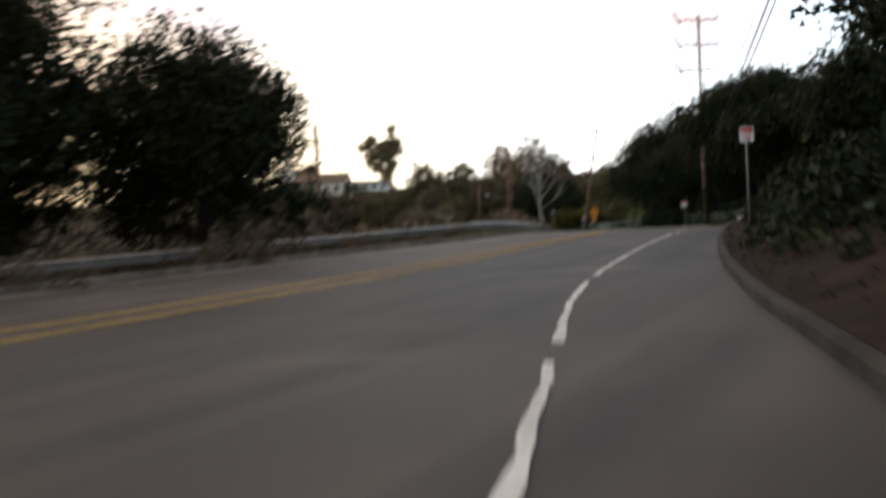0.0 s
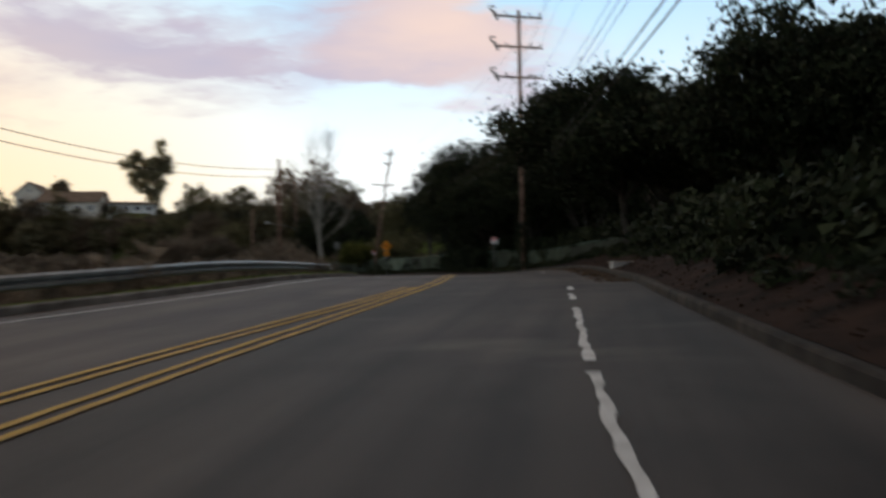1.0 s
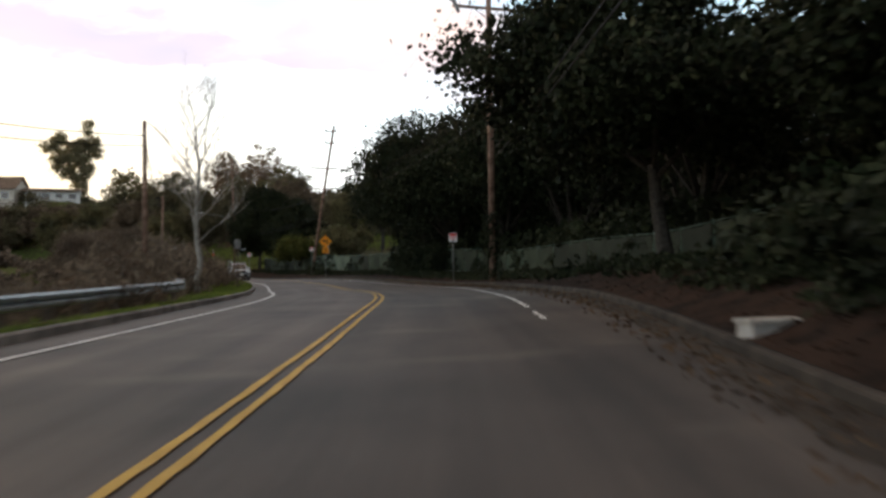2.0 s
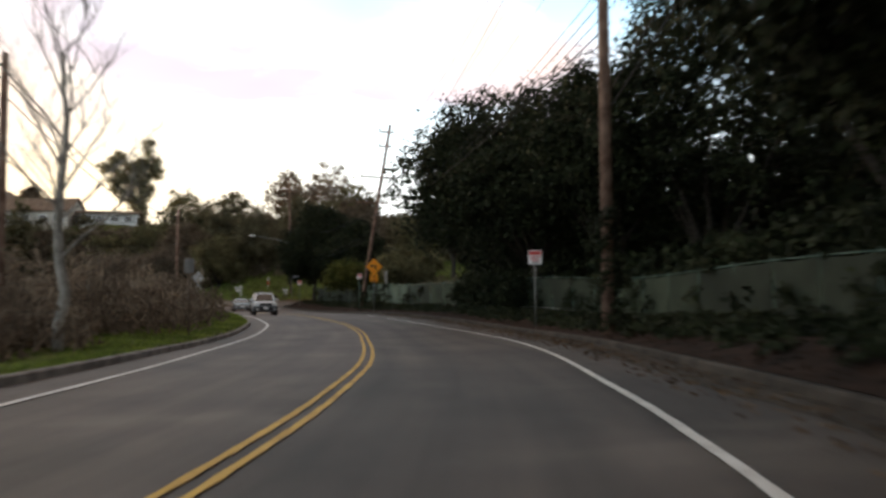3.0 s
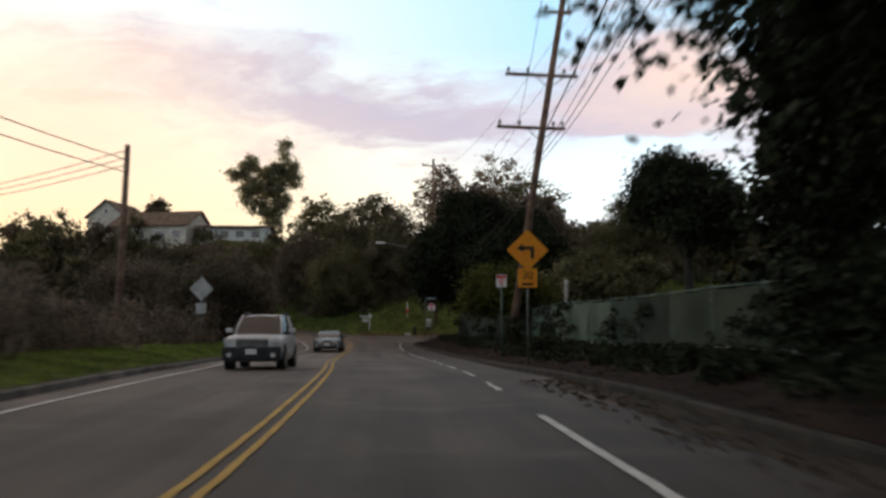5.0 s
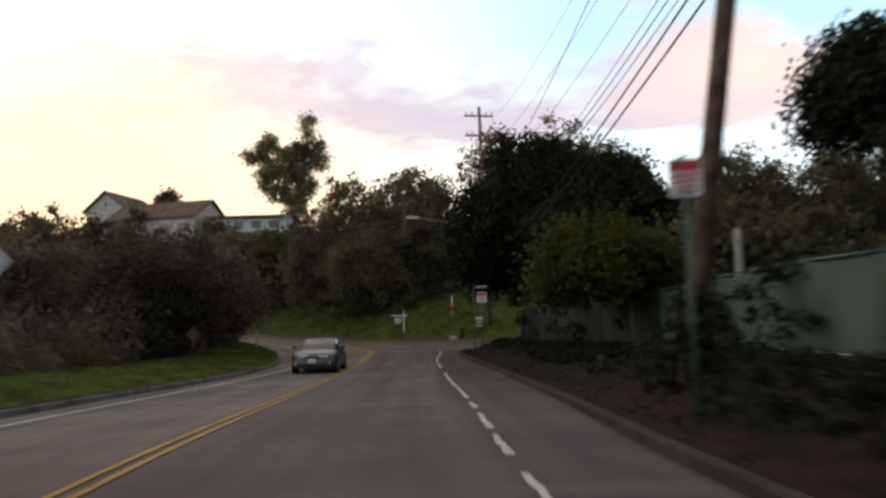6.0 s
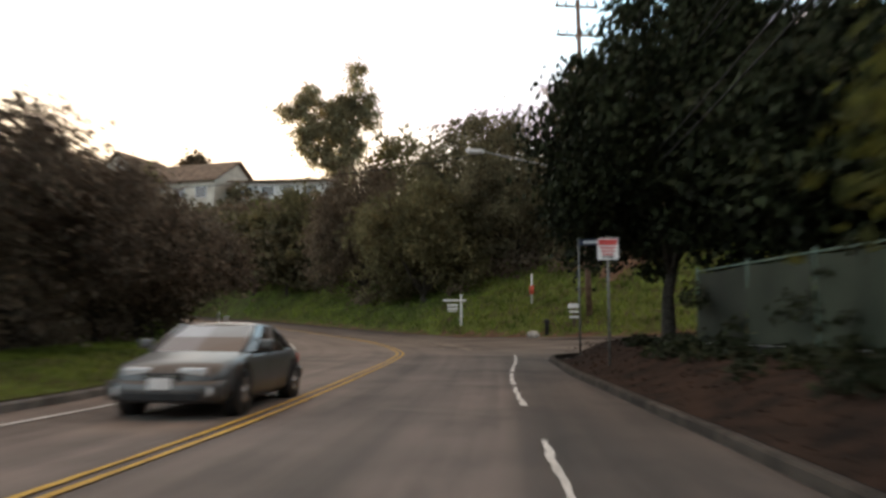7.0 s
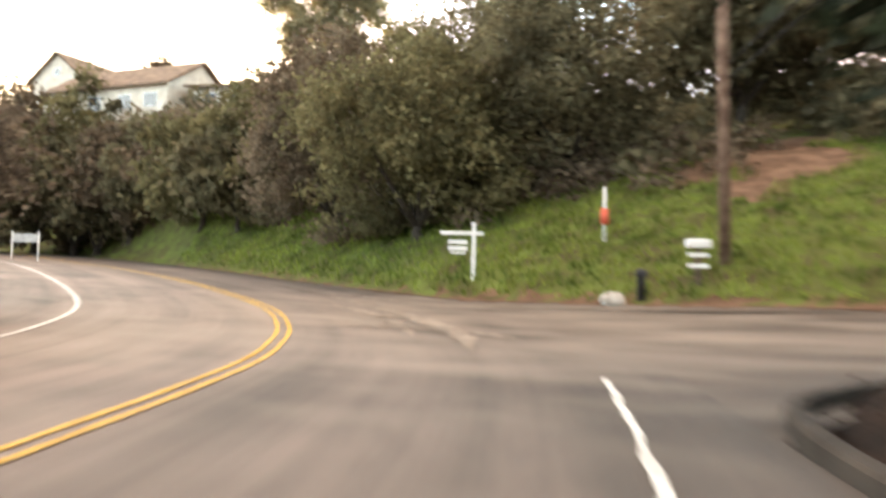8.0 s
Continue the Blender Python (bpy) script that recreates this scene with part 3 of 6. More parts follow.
WHITE_RIGHT = beside([(-5.3, -84), (-5.25, -78), (-5.2, -75), (-5.1, -72.2), (-4.78, -69.6), (-4.5, -67.3), (-4.05, -64.2), (-3.55, -61.8), (-3.0, -59.8), (-2.6, -58.2), (-1.9, -55.2), (-1.4, -53), (-0.7, -49.6), (1.0, -42), (3.0, -31), (3.5, -27.3),
                      (3.95, -21.5), (4.4, -15), (4.62, -9.5), (4.5, -3.5), (4.2, 0.8), (3.5, 3.9), (2.85, 7.3), (2.2, 10), (1.5, 13.3), (0.45, 17.4), (-1.2, 24.4), (-2.7, 30.4),
                      (-3.8, 34.6), (-5.2, 39.5), (-6.7, 45), (-8.27, 50.2), (-10.58, 58), (-12.84, 65.2), (-14.08, 69.4), (-15.05, 74.15), (-15.75, 76.8), (-16.5, 79.9)])
KERB_RIGHT = beside([(-4.2, -88), (-3.3, -77), (-3.0, -72), (-2.4, -67.2), (-1.6, -62.5), (-1.0, -59.3), (-0.5, -56.6), (0.0, -54), (0.65, -50.5), (1.7, -46), (2.9, -41), (4.5, -34), (5.1, -29),
                     (5.5, -22.5), (5.85, -14), (5.95, -8), (5.85, -3.3), (5.5, 2), (4.6, 7.3), (3.9, 10.5), (3.1, 13.8), (2.1, 18.3), (0.9, 23), (-0.5, 28), (-1.7, 32.3),
                     (-2.9, 37.2), (-4.6, 44.2), (-6.1, 49.5), (-7.5, 54.8), (-9.3, 60.6), (-11.1, 65.4), (-12.4, 69.6), (-13.7, 73.6)])


def table(s, rows):
    k, o = [arc_at(r[0]) for r in rows], [r[1] for r in rows]
    return sum(np.interp(np.asarray(s) + e, k, o) for e in (-5, -3.2, -1.6, 0, 1.6, 3.2, 5)) / 7


def step(v, a, b):
    u = np.clip((np.asarray(v, float) - a) / (b - a), 0, 1)
    return u * u * (3 - 2 * u)


HILL_X = (-110, -76, -56, -42, -33, -27, -23.5, -16.5, -8, 2, 20, 60)
HILL_Y = (150, 130, 116.5, 106.5, 99.5, 95.6, 93.4, 91.4, 90.2, 89.6, 89, 86)


def base_z(x, y):
    """Height of the road's surface carried sideways; it tips up to the right in the bend, and past the island it swings over to the side street."""
    d, idx = offset_of(x, y)
    v = np.stack([np.ravel(x), np.ravel(y)], 1) - CENTRE[idx]
    cy = CENTRE[idx, 1] + (v * TAN[idx]).sum(1) * TAN[idx, 1] * (np.abs(d) < 12)
    w = step(d, 2.0, 13.0) * step(y, 73, 81)
    tip = 0.06 * np.clip(d - 2, 0, 5) * np.interp(cy, (-40, -28, 18, 32), (0, 1, 1, 0))
    return smooth_road_z(cy) * (1 - w) + smooth_road_z(y) * w + tip, d, idx


def along(y0, y1, offset, step=0.5):
    """Points beside the centre line, with its directions, from one y to another; offset: a number or rows of (y, offset)."""
    s = np.arange(arc_at(y0), arc_at(y1) + 1e-6, step)
    c = np.c_[np.interp(s, ARC, CENTRE[:, 0]), np.interp(s, ARC, CENTRE[:, 1])]
    r = np.c_[np.interp(s, ARC, RIGHT[:, 0]), np.interp(s, ARC, RIGHT[:, 1])]
    r /= np.hypot(*r.T)[:, None]
    o = offset if isinstance(offset, (int, float)) else table(s, offset)
    p = c + r * (o[:, None] if isinstance(o, np.ndarray) else o)
    return p, r, base_z(p[:, 0], p[:, 1])[0]


def ground_z(x, y, hug=0.0):
    """Height of the ground; hug: how far behind the kerb the banks begin."""
    x, y = np.asarray(x, float), np.asarray(y, float)
    shape = x.shape
    x, y = x.ravel(), y.ravel()
    base, d, idx = base_z(x, y)
    s = ARC[idx]
    kl, kr = table(s, KERB_LEFT), table(s, KERB_RIGHT)
    left, right = np.maximum(kl - d - hug, 0), np.maximum(d - kr - hug, 0)
    z = base - 0.12
    island = np.interp(x, (-15, -13.6, -11.5, -8, 0, 15, 40), (76.5, 79.5, 81.0, 82.2, 83.2, 84.2, 84.5)) - y
    inland = np.where(y > 70, np.minimum(right, np.maximum(island, 0)), right)
    low = np.interp(y, (-60, -30, -15, 24, 46), (1, 1, 0, 0, 1))
    bank = 0.14 + (0.10 + 0.35 * low) * step(inland, 0.1, 1.8) + (0.008 + 0.042 * low) * np.minimum(inland, 12) + 0.14 * np.maximum(inland - 9, 0) * step(y, -75, -25)
    z = np.where(inland > 0, base + np.minimum(bank, 12), z)
    verge = 0.14 + np.minimum(left, 2.4) * np.interp(y, (-30, -14, 0, 12, 38), (-0.14, -0.08, 0.10, 0.08, 0.18))
    ravine = -6.0 * step(left, 3.0, 18) * (1 - step(y, 38, 80)) + 11.0 * step(left, 20, 75) + 5.0 * step(left, 60, 150)
    z = np.where(left > 0, base + verge + ravine, z)
    foot = np.interp(x, HILL_X, HILL_Y)
    up = y - foot
    hill = base_z(x, foot)[0] + 0.10 + 0.46 * np.clip(up, 0, 12) * np.interp(x, (-66, -36), (2.0, 1.0)) + 0.28 * np.clip(up - 12, 0, 38) + 0.05 * np.clip(up - 50, 0, 250)
    hill += 8.0 * step(up, 1.0, 8.0) * np.interp(x, (-58, -44), (1, 0))
    hill = np.minimum(hill, np.interp(x, (-60, -46, -34), (16.6, 16.8, 60)))
    near = step(up, -0.6, 0.8)
    z = np.where(up > -0.6, z * (1 - near) + np.maximum(z, hill) * near, z)
    z += 0.10 * np.sin(x * 0.31 + 1.3) * np.sin(y * 0.27) * step(left + inland, 2.5, 6)
    far = np.hypot(x + 10, y - 10)
    z = z * (1 - step(far, 260, 900)) + 6.0 * step(far, 260, 900)
    return z.reshape(shape)


def gz(x, y):
    return float(ground_z(np.array([x]), np.array([y]))[0])


def axis_steps(a, b, fine_a, fine_b, fine, grow):
    out = list(np.arange(fine_a, fine_b + 1e-6, fine))
    st = fine
    while out[-1] < b:
        st *= grow; out.append(out[-1] + st)
    st = fine
    while out[0] > a:
        st *= grow; out.insert(0, out[0] - st)
    return np.array(out)


# one sheet to the horizon; its faces take soil or grass by where they lie
gx, gy = axis_steps(-2500, 2500, -48, 26, 0.65, 1.16), axis_steps(-2500, 2500, -84, 116, 0.65, 1.16)
GX, GY = np.meshgrid(gx, gy)
GZ = ground_z(GX, GY, 0.75)
nx, ny = len(gx), len(gy)
me = bpy.data.meshes.new("ground")
q = (np.arange(ny - 1)[:, None] * nx + np.arange(nx - 1)[None]).ravel()
me.from_pydata(np.stack([GX.ravel(), GY.ravel(), GZ.ravel()], 1).tolist(), [], np.stack([q, q + 1, q + nx + 1, q + nx], 1).tolist())
me.materials.append(M["grass_ground"]); me.materials.append(M["soil"]); me.materials.append(M["clay"])
cd, _ = offset_of((GX[:-1, :-1] + 0.3).ravel(), (GY[:-1, :-1] + 0.3).ravel())
cy = GY[:-1, :-1].ravel()
cx = GX[:-1, :-1].ravel()
scar = np.hypot((cx + 15.0) / 1.5, (cy - 103.5) / 2.2) + 0.8 * np.sin(cx * 1.3) * np.sin(cy * 1.1) < 2.0
me.polygons.foreach_set("material_index", np.where(scar, 2, ((cd > 0) & (cy < 79) | (cd < -11) & (cy < 58)).astype(int)))
me.polygons.foreach_set("use_smooth", np.ones(len(me.polygons), bool))
tagged(new("ground", me), "rough ground with grass, bark and bare soil", "ground", kind="structure")


# the road itself, following its cross fall
verts, faces, uvs = [], [], []
for k in range(17):
    q = k / 16
    s_all = np.arange(arc_at(-96), arc_at(122), 0.5)
    rows_mix = table(s_all, KERB_LEFT) * (1 - q) + table(s_all, KERB_RIGHT) * q
    c = np.c_[np.interp(s_all, ARC, CENTRE[:, 0]), np.interp(s_all, ARC, CENTRE[:, 1])]
    r = np.c_[np.interp(s_all, ARC, RIGHT[:, 0]), np.interp(s_all, ARC, RIGHT[:, 1])]
    p = c + r * rows_mix[:, None]
    verts.append(np.c_[p, base_z(p[:, 0], p[:, 1])[0]])
    uvs.append(np.c_[rows_mix, s_all])
    if k:
        n = len(p)
        faces += [((k - 1) * n + i, k * n + i, k * n + i + 1, (k - 1) * n + i + 1) for i in range(n - 1)]
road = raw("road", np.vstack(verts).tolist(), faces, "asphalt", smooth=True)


def give_uv(ob, uvs):
    loops = np.empty(len(ob.data.loops), int)
    ob.data.loops.foreach_get("vertex_index", loops)
    ob.data.uv_layers.new(name="along").data.foreach_set("uv", np.vstack(uvs)[loops].ravel())


give_uv(road, uvs)
tagged(road, "grey asphalt road, worn and patched", "road", kind="structure")

# the side street that opens to the right past the island
sx = np.arange(-34, 60, 0.5)
s_lo = np.c_[sx, np.interp(sx, (-34, -26, -20, -17, -15.5, -15.0, -14.5, -13.3, -11.2, -8, 0, 15, 40, 60), (96.5, 90, 83.5, 80, 75.2, 75.2, 77.0, 80.0, 81.0, 82.2, 83.2, 84.2, 84.6, 84))]
s_hi = np.c_[sx, np.interp(sx, HILL_X, HILL_Y) + 0.5]
verts, faces, uvs = [], [], []
for k in range(9):
    p = s_lo * (1 - k / 8) + s_hi * k / 8
    verts.append(np.c_[p, base_z(p[:, 0], p[:, 1])[0] - 0.008])
    uvs.append(np.c_[np.abs(p[:, 1]), p[:, 0]])
    if k:
        faces += [((k - 1) * len(sx) + i, k * len(sx) + i, k * len(sx) + i + 1, (k - 1) * len(sx) + i + 1) for i in range(len(sx) - 1)]
ob = raw("side_street", np.vstack(verts).tolist(), faces, "side_asphalt", smooth=True)
give_uv(ob, uvs)
tagged(ob, "pale worn asphalt of a side street", "road", kind="structure")


dirt_rng = np.random.default_rng(31)
fx = np.arange(-62, 30, 0.3)
fy = np.interp(fx, HILL_X, HILL_Y)
lo_y, hi_y = fy - dirt_rng.uniform(0.1, 0.55, len(fx)), fy + dirt_rng.uniform(0.1, 0.6, len(fx))
verts = []
for x, y0, y1 in zip(fx, lo_y, hi_y):
    for y in (y0, (y0 + y1) / 2, y1):
        verts.append((x, y, max(float(base_z(np.array([x]), np.array([y]))[0][0]), gz(x, y)) + 0.015))
faces = [(3 * i + k, 3 * i + k + 1, 3 * i + k + 4, 3 * i + k + 3) for i in range(len(fx) - 1) for k in (0, 1)]
tagged(raw("dirt_edge", verts, faces, "clay", smooth=True), "bare reddish dirt along the foot of the hill", "dirt", kind="structure")


def bank_strip(name, y0, y1, rows, sign, width, mat, label):
    """Ground that hugs the back of a kerb."""
    n = 7
    verts, faces = [], []
    for k in range(n + 1):
        p, r, z = along(y0, y1, moved(rows, sign * (0.13 + width * k / n)), 0.5)
        h = ground_z(p[:, 0], p[:, 1]) + (0.012 if k < n else -0.12)
        verts.append(np.c_[p, h])
        if k:
            faces += [((k - 1) * len(p) + i, k * len(p) + i, k * len(p) + i + 1, (k - 1) * len(p) + i + 1) for i in range(len(p) - 1)]
    return tagged(raw(name, np.vstack(verts).tolist(), faces, mat, smooth=True), label, "verge", kind="structure")


def moved(rows, by):
    return tuple((y, o + by) for y, o in rows)


bank_strip("verge", -82, 116, KERB_LEFT, -1, 2.6, "grass_ground", "mown grass verge behind the kerb")
bank_strip("mulch_bank", -82, 73, KERB_RIGHT, 1, 2.6, "soil", "bark mulch bank behind the kerb")


def paint(name, y0, y1, offset, width, mat, label, gaps=(), lift=0.014, rough=0.15, category="road marking"):
    """A painted line on the road; gaps: stretches of y with no paint."""
    p, r, z = along(y0, y1, offset, 0.25)
    verts, faces = [], []
    rnd = random.Random(5)
    for i, (q, n, h) in enumerate(zip(p, r, z)):
        w0, w1 = width / 2 * rnd.uniform(1 - rough, 1 + rough / 2), width / 2 * rnd.uniform(1 - rough, 1 + rough / 2)
        verts += [(*(q - n * w0), h + lift), (*(q + n * w1), h + lift)]
        if i and not any(a < q[1] < b for a, b in gaps):
            faces.append((2 * i - 2, 2 * i - 1, 2 * i + 1, 2 * i))
    return tagged(raw(name, verts, faces, mat), label, category, kind="structure")


for o in (-0.11, 0.11):
    paint("centre_line", -96, 122, o, 0.095, "yellow_paint", "double yellow centre line, worn paint", rough=0.3)
for o in (-0.11, 0.11):
    rows = ((-96, -1.1 + o), (-66, -1.05 + o), (-56, -0.7 + o), (-48, -0.27 + o), (-46, -0.26 + o))
    paint("centre_line", -96, -47, rows, 0.10, "yellow_paint", "second pair of yellow lines that joins the centre line")
paint("edge_line", -96, 116, WHITE_LEFT, 0.12, "white_paint", "white edge line painted along the verge")
paint("bike_lane_line", -31.0, 17.6, WHITE_RIGHT, 0.12, "white_paint", "white bike lane line, solid paint")
dash_rows = ((-75.6, -72.9), (-72.3, -67.0), (-66.2, -57.4), (-57.0, -52.0), (-50.8, -49.4), (-48.6, -47.4), (-34.3, -32.3),
             (21.5, 24), (26.5, 29.5), (31.6, 34.6), (35.7, 37.7), (38.4, 40.8), (42.0, 43.5), (44.8, 48.8), (49.2, 57.6), (61.2, 65.0), (65.4, 69.1), (69.7, 78.3))
for a, b in dash_rows:
    paint("bike_lane_dash", a, b, WHITE_RIGHT, 0.105, "white_paint", "worn white bike lane dash", rough=0.6)


# dark silt and bark washed along the kerb, with an uneven outer edge
p, r, z = along(-46, 22, KERB_RIGHT, 0.25)
verts, faces = [], []
for i, (q, n) in enumerate(zip(p, r)):
    reach = 0.55 + 0.35 * noise.noise(Vector((i * 0.06, 3.1, 0))) + 0.12 * noise.noise(Vector((i * 0.45, 7.7, 0)))
    for d, up in ((0.02, 0.02), (reach * 0.5, 0.012), (reach, 0.005)):
        w = q - n * d
        verts.append((*w, float(base_z(w[:1], w[1:])[0][0]) + up))
    if i:
        faces += [(3 * i - 3 + k, 3 * i - 2 + k, 3 * i + 1 + k, 3 * i + k) for k in (0, 1)]
tagged(raw("silt_drift", verts, faces, "silt", smooth=True), "dark silt and bark washed along the kerb", "silt", kind="structure")

# tar-sealed cracks
rnd = random.Random(12)
for y, o0, o1 in ((44.6, 2.9, 3.3), (45.1, 2.9, 3.3)):
    p, r, z = along(y, y + 1, 0.0, 1.0)
    a = np.linspace(o0, o1, 14)
    q = p[0] + r[0] * a[:, None] + np.c_[-r[0][1] * np.ones(14), r[0][0] * np.ones(14)] * np.array([rnd.uniform(-0.12, 0.12) for _ in a])[:, None]
    h = base_z(q[:, 0], q[:, 1])[0] + 0.010
    t = np.array([-r[0][1], r[0][0]]) * 0.018
    verts = [v for i in range(14) for v in ((*(q[i] - t), h[i]), (*(q[i] + t * rnd.uniform(0.2, 1.2)), h[i]))]
    tagged(raw("sealed_crack", verts, [(2 * i, 2 * i + 1, 2 * i + 3, 2 * i + 2) for i in range(13)], "tar"), "thin crack across the lane sealed with tar", "crack", kind="structure")


def dust(points, width, seed):
    """A ragged band of swept dust and grit that thins out to both ends."""
    rnd = random.Random(seed)
    p = spline(points, 0.12)
    t = np.gradient(p, axis=0); t /= np.hypot(*t.T)[:, None]
    z = base_z(p[:, 0], p[:, 1])[0] + 0.012
    verts, faces = [], []
    for i in range(len(p)):
        w = width * math.sin(math.pi * (i + 1) / (len(p) + 1)) ** 0.6 / 2
        nrm = np.array([t[i][1], -t[i][0]])
        verts += [(*(p[i] - nrm * w * rnd.uniform(0.3, 1.1)), z[i]), (*(p[i] + nrm * w * rnd.uniform(0.3, 1.1)), z[i])]
        if i and rnd.random() > 0.06:
            faces.append((2 * i - 2, 2 * i - 1, 2 * i + 1, 2 * i))
    tagged(raw("swept_dust", verts, faces, "scuff"), "pale dust swept into a band by turning tyres", "dust", kind="structure")


dust([(-27.5, 92.6), (-24.5, 89.8), (-22.0, 87.0), (-20.2, 84.6), (-18.9, 81.8)], 0.95, 1)
dust([(-26.0, 90.0), (-23.5, 87.6), (-21.6, 85.2), (-20.6, 83.4)], 0.5, 2)
dust([(-22.8, 84.4), (-21.6, 85.0), (-20.2, 84.9), (-18.8, 84.0)], 0.6, 3)
dust([(-22.5, 91.6), (-19.5, 91.0), (-16.5, 90.3), (-13.0, 89.8)], 0.5, 4)
dust([(-30.5, 95.2), (-27.0, 93.4), (-23.5, 91.4)], 0.6, 5)


def kerb(name, pts, zs, normals, label, mat="concrete", height=0.15, width=0.16, block=1.8):
    """A kerb of separate cast lengths; normals point away from the road."""
    top = thing(name, Matrix.Identity(4), label, "kerb", kind="structure")
    cum = np.r_[0, np.cumsum(np.hypot(*np.diff(pts, axis=0).T))]
    n = max(1, int(cum[-1] / block))
    for k in range(n):
        s = np.linspace(cum[-1] * k / n + 0.012, cum[-1] * (k + 1) / n - 0.012, 4)
        px, py, pz = (np.interp(s, cum, c) for c in (pts[:, 0], pts[:, 1], zs))
        ox, oy = np.interp(s, cum, normals[:, 0]), np.interp(s, cum, normals[:, 1])
        verts, faces = [], []
        for i in range(4):
            for w, h in ((0, -0.25), (0.0, height - 0.03), (0.03, height), (width, height), (width, -0.25)):
                verts.append((px[i] + ox[i] * w, py[i] + oy[i] * w, pz[i] + h))
            if i:
                for e in range(4):
                    faces.append((5 * i - 5 + e, 5 * i - 4 + e, 5 * i + 1 + e, 5 * i + e))
        faces += [(0, 1, 2, 3, 4), (19, 18, 17, 16, 15)]
        raw("kerb_stone", verts, faces, mat, top)
    return top


p, r, z = along(-82, 114, KERB_LEFT, 0.4)
kerb("kerb_left", p, z, -r, "grey concrete kerb beside the grass verge")
p, r, z = along(-82, 73.5, KERB_RIGHT, 0.4)
tip = spline([tuple(p[-1]), (-14.5, 76.6), (-14.5, 78.3), (-13.3, 80.0), (-11.2, 81.2), (-8, 82.4), (0, 83.4), (15, 84.4), (40, 84.8)], 0.4)[1:]
tt = np.gradient(tip, axis=0); tt /= np.hypot(*tt.T)[:, None]
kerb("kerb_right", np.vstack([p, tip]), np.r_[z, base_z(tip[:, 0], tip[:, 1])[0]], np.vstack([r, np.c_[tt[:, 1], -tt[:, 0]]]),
     "leaf-stained concrete kerb, coloured darker for tree shade, along the mulched bank", "shaded_stained_concrete")

# ---- plants ----
def leaf_cloud(name, centres, size, mat, rng, parent=None, flat=0.0, long=1.5, label="", diamond=False):
    """Many small leaves at the given places: three-cornered, or bent diamonds where they are seen closely."""
    n = len(centres)
    a = rng.normal(size=(n, 3)); a[:, 2] *= 1 - flat
    a /= np.linalg.norm(a, axis=1)[:, None]
    b = np.cross(a, rng.normal(size=(n, 3))); b /= np.linalg.norm(b, axis=1)[:, None] + 1e-9
    sz = size * rng.uniform(0.6, 1.4, (n, 1))
    k = 4 if diamond else 3
    v = np.empty((n, k, 3))
    if diamond:
        v[:, 0], v[:, 2] = centres - a * sz * long / 2, centres + a * sz * long / 2
        v[:, 1], v[:, 3] = centres + b * sz / 2, centres - b * sz / 2 + np.cross(a, b) * sz * 0.25
    else:
        v[:, 0] = centres + a * sz * long * 0.72
        v[:, 1], v[:, 2] = centres - a * sz * long * 0.40 + b * sz * 0.60, centres - a * sz * long * 0.34 - b * sz * 0.60
    me = bpy.data.meshes.new(name)
    me.vertices.add(k * n); me.vertices.foreach_set("co", v.ravel())
    me.loops.add(k * n); me.loops.foreach_set("vertex_index", np.arange(k * n))
    me.polygons.add(n); me.polygons.foreach_set("loop_start", np.arange(0, k * n, k))
    me.update(calc_edges=True)
    return mesh_part(name, me, mat, parent, label)


def limb_tree(bm, base, tips, r0, rng, trunk_top, sides=7):
    """A trunk with limbs that bend out to the tips."""
    base, trunk_top = Vector(base), Vector(trunk_top)
    mid = base.lerp(trunk_top, 0.5) + Vector((rng.uniform(-0.15, 0.15), rng.uniform(-0.15, 0.15), 0))
    tube(bm, [base - Vector((0, 0, 0.4)), base + Vector((0, 0, 0.15)), mid, trunk_top], [r0 * 1.5, r0 * 1.1, r0 * 0.85, r0 * 0.7], sides + 2)
    for t in tips:
        t = Vector(t)
        start = mid.lerp(trunk_top, rng.uniform(0.4, 1.0))
        elbow = start.lerp(t, 0.5) + Vector((rng.uniform(-0.4, 0.4), rng.uniform(-0.4, 0.4), rng.uniform(-0.2, 0.6)))
        tube(bm, [start, start.lerp(elbow, 0.5), elbow, t], [r0 * 0.42, r0 * 0.33, r0 * 0.22, r0 * 0.06], sides - 1)
        for _ in range(2):
            e = elbow.lerp(t, rng.uniform(0.2, 0.9))
            o = e + Vector((rng.uniform(-1, 1), rng.uniform(-1, 1), rng.uniform(-0.2, 0.9)))
            tube(bm, [e, e.lerp(o, 0.5) + Vector((0, 0, 0.1)), o], [r0 * 0.14, r0 * 0.09, r0 * 0.03], 4)


def crown_points(rng, lobes, clumps, leaves, spread):
    """Leaf places: clumps near the skin of uneven lobes, so that gaps stay between them."""
    lobes = np.array(lobes, float)
    vol = (lobes[:, 3] * lobes[:, 4]); pick = rng.choice(len(lobes), clumps, p=vol / vol.sum())
    d = rng.normal(size=(clumps, 3)); d /= np.linalg.norm(d, axis=1)[:, None]
    rad = rng.uniform(0.45, 1.08, (clumps, 1)) ** 0.7
    c = lobes[pick, :3] + d * rad * np.c_[lobes[pick, 3], lobes[pick, 3], lobes[pick, 4]]
    sp = spread * rng.uniform(0.5, 1.4, clumps)
    pts = np.repeat(c, leaves, 0) + rng.normal(size=(clumps * leaves, 3)) * np.repeat(sp, leaves)[:, None] * (1, 1, 0.75)
    return pts, c


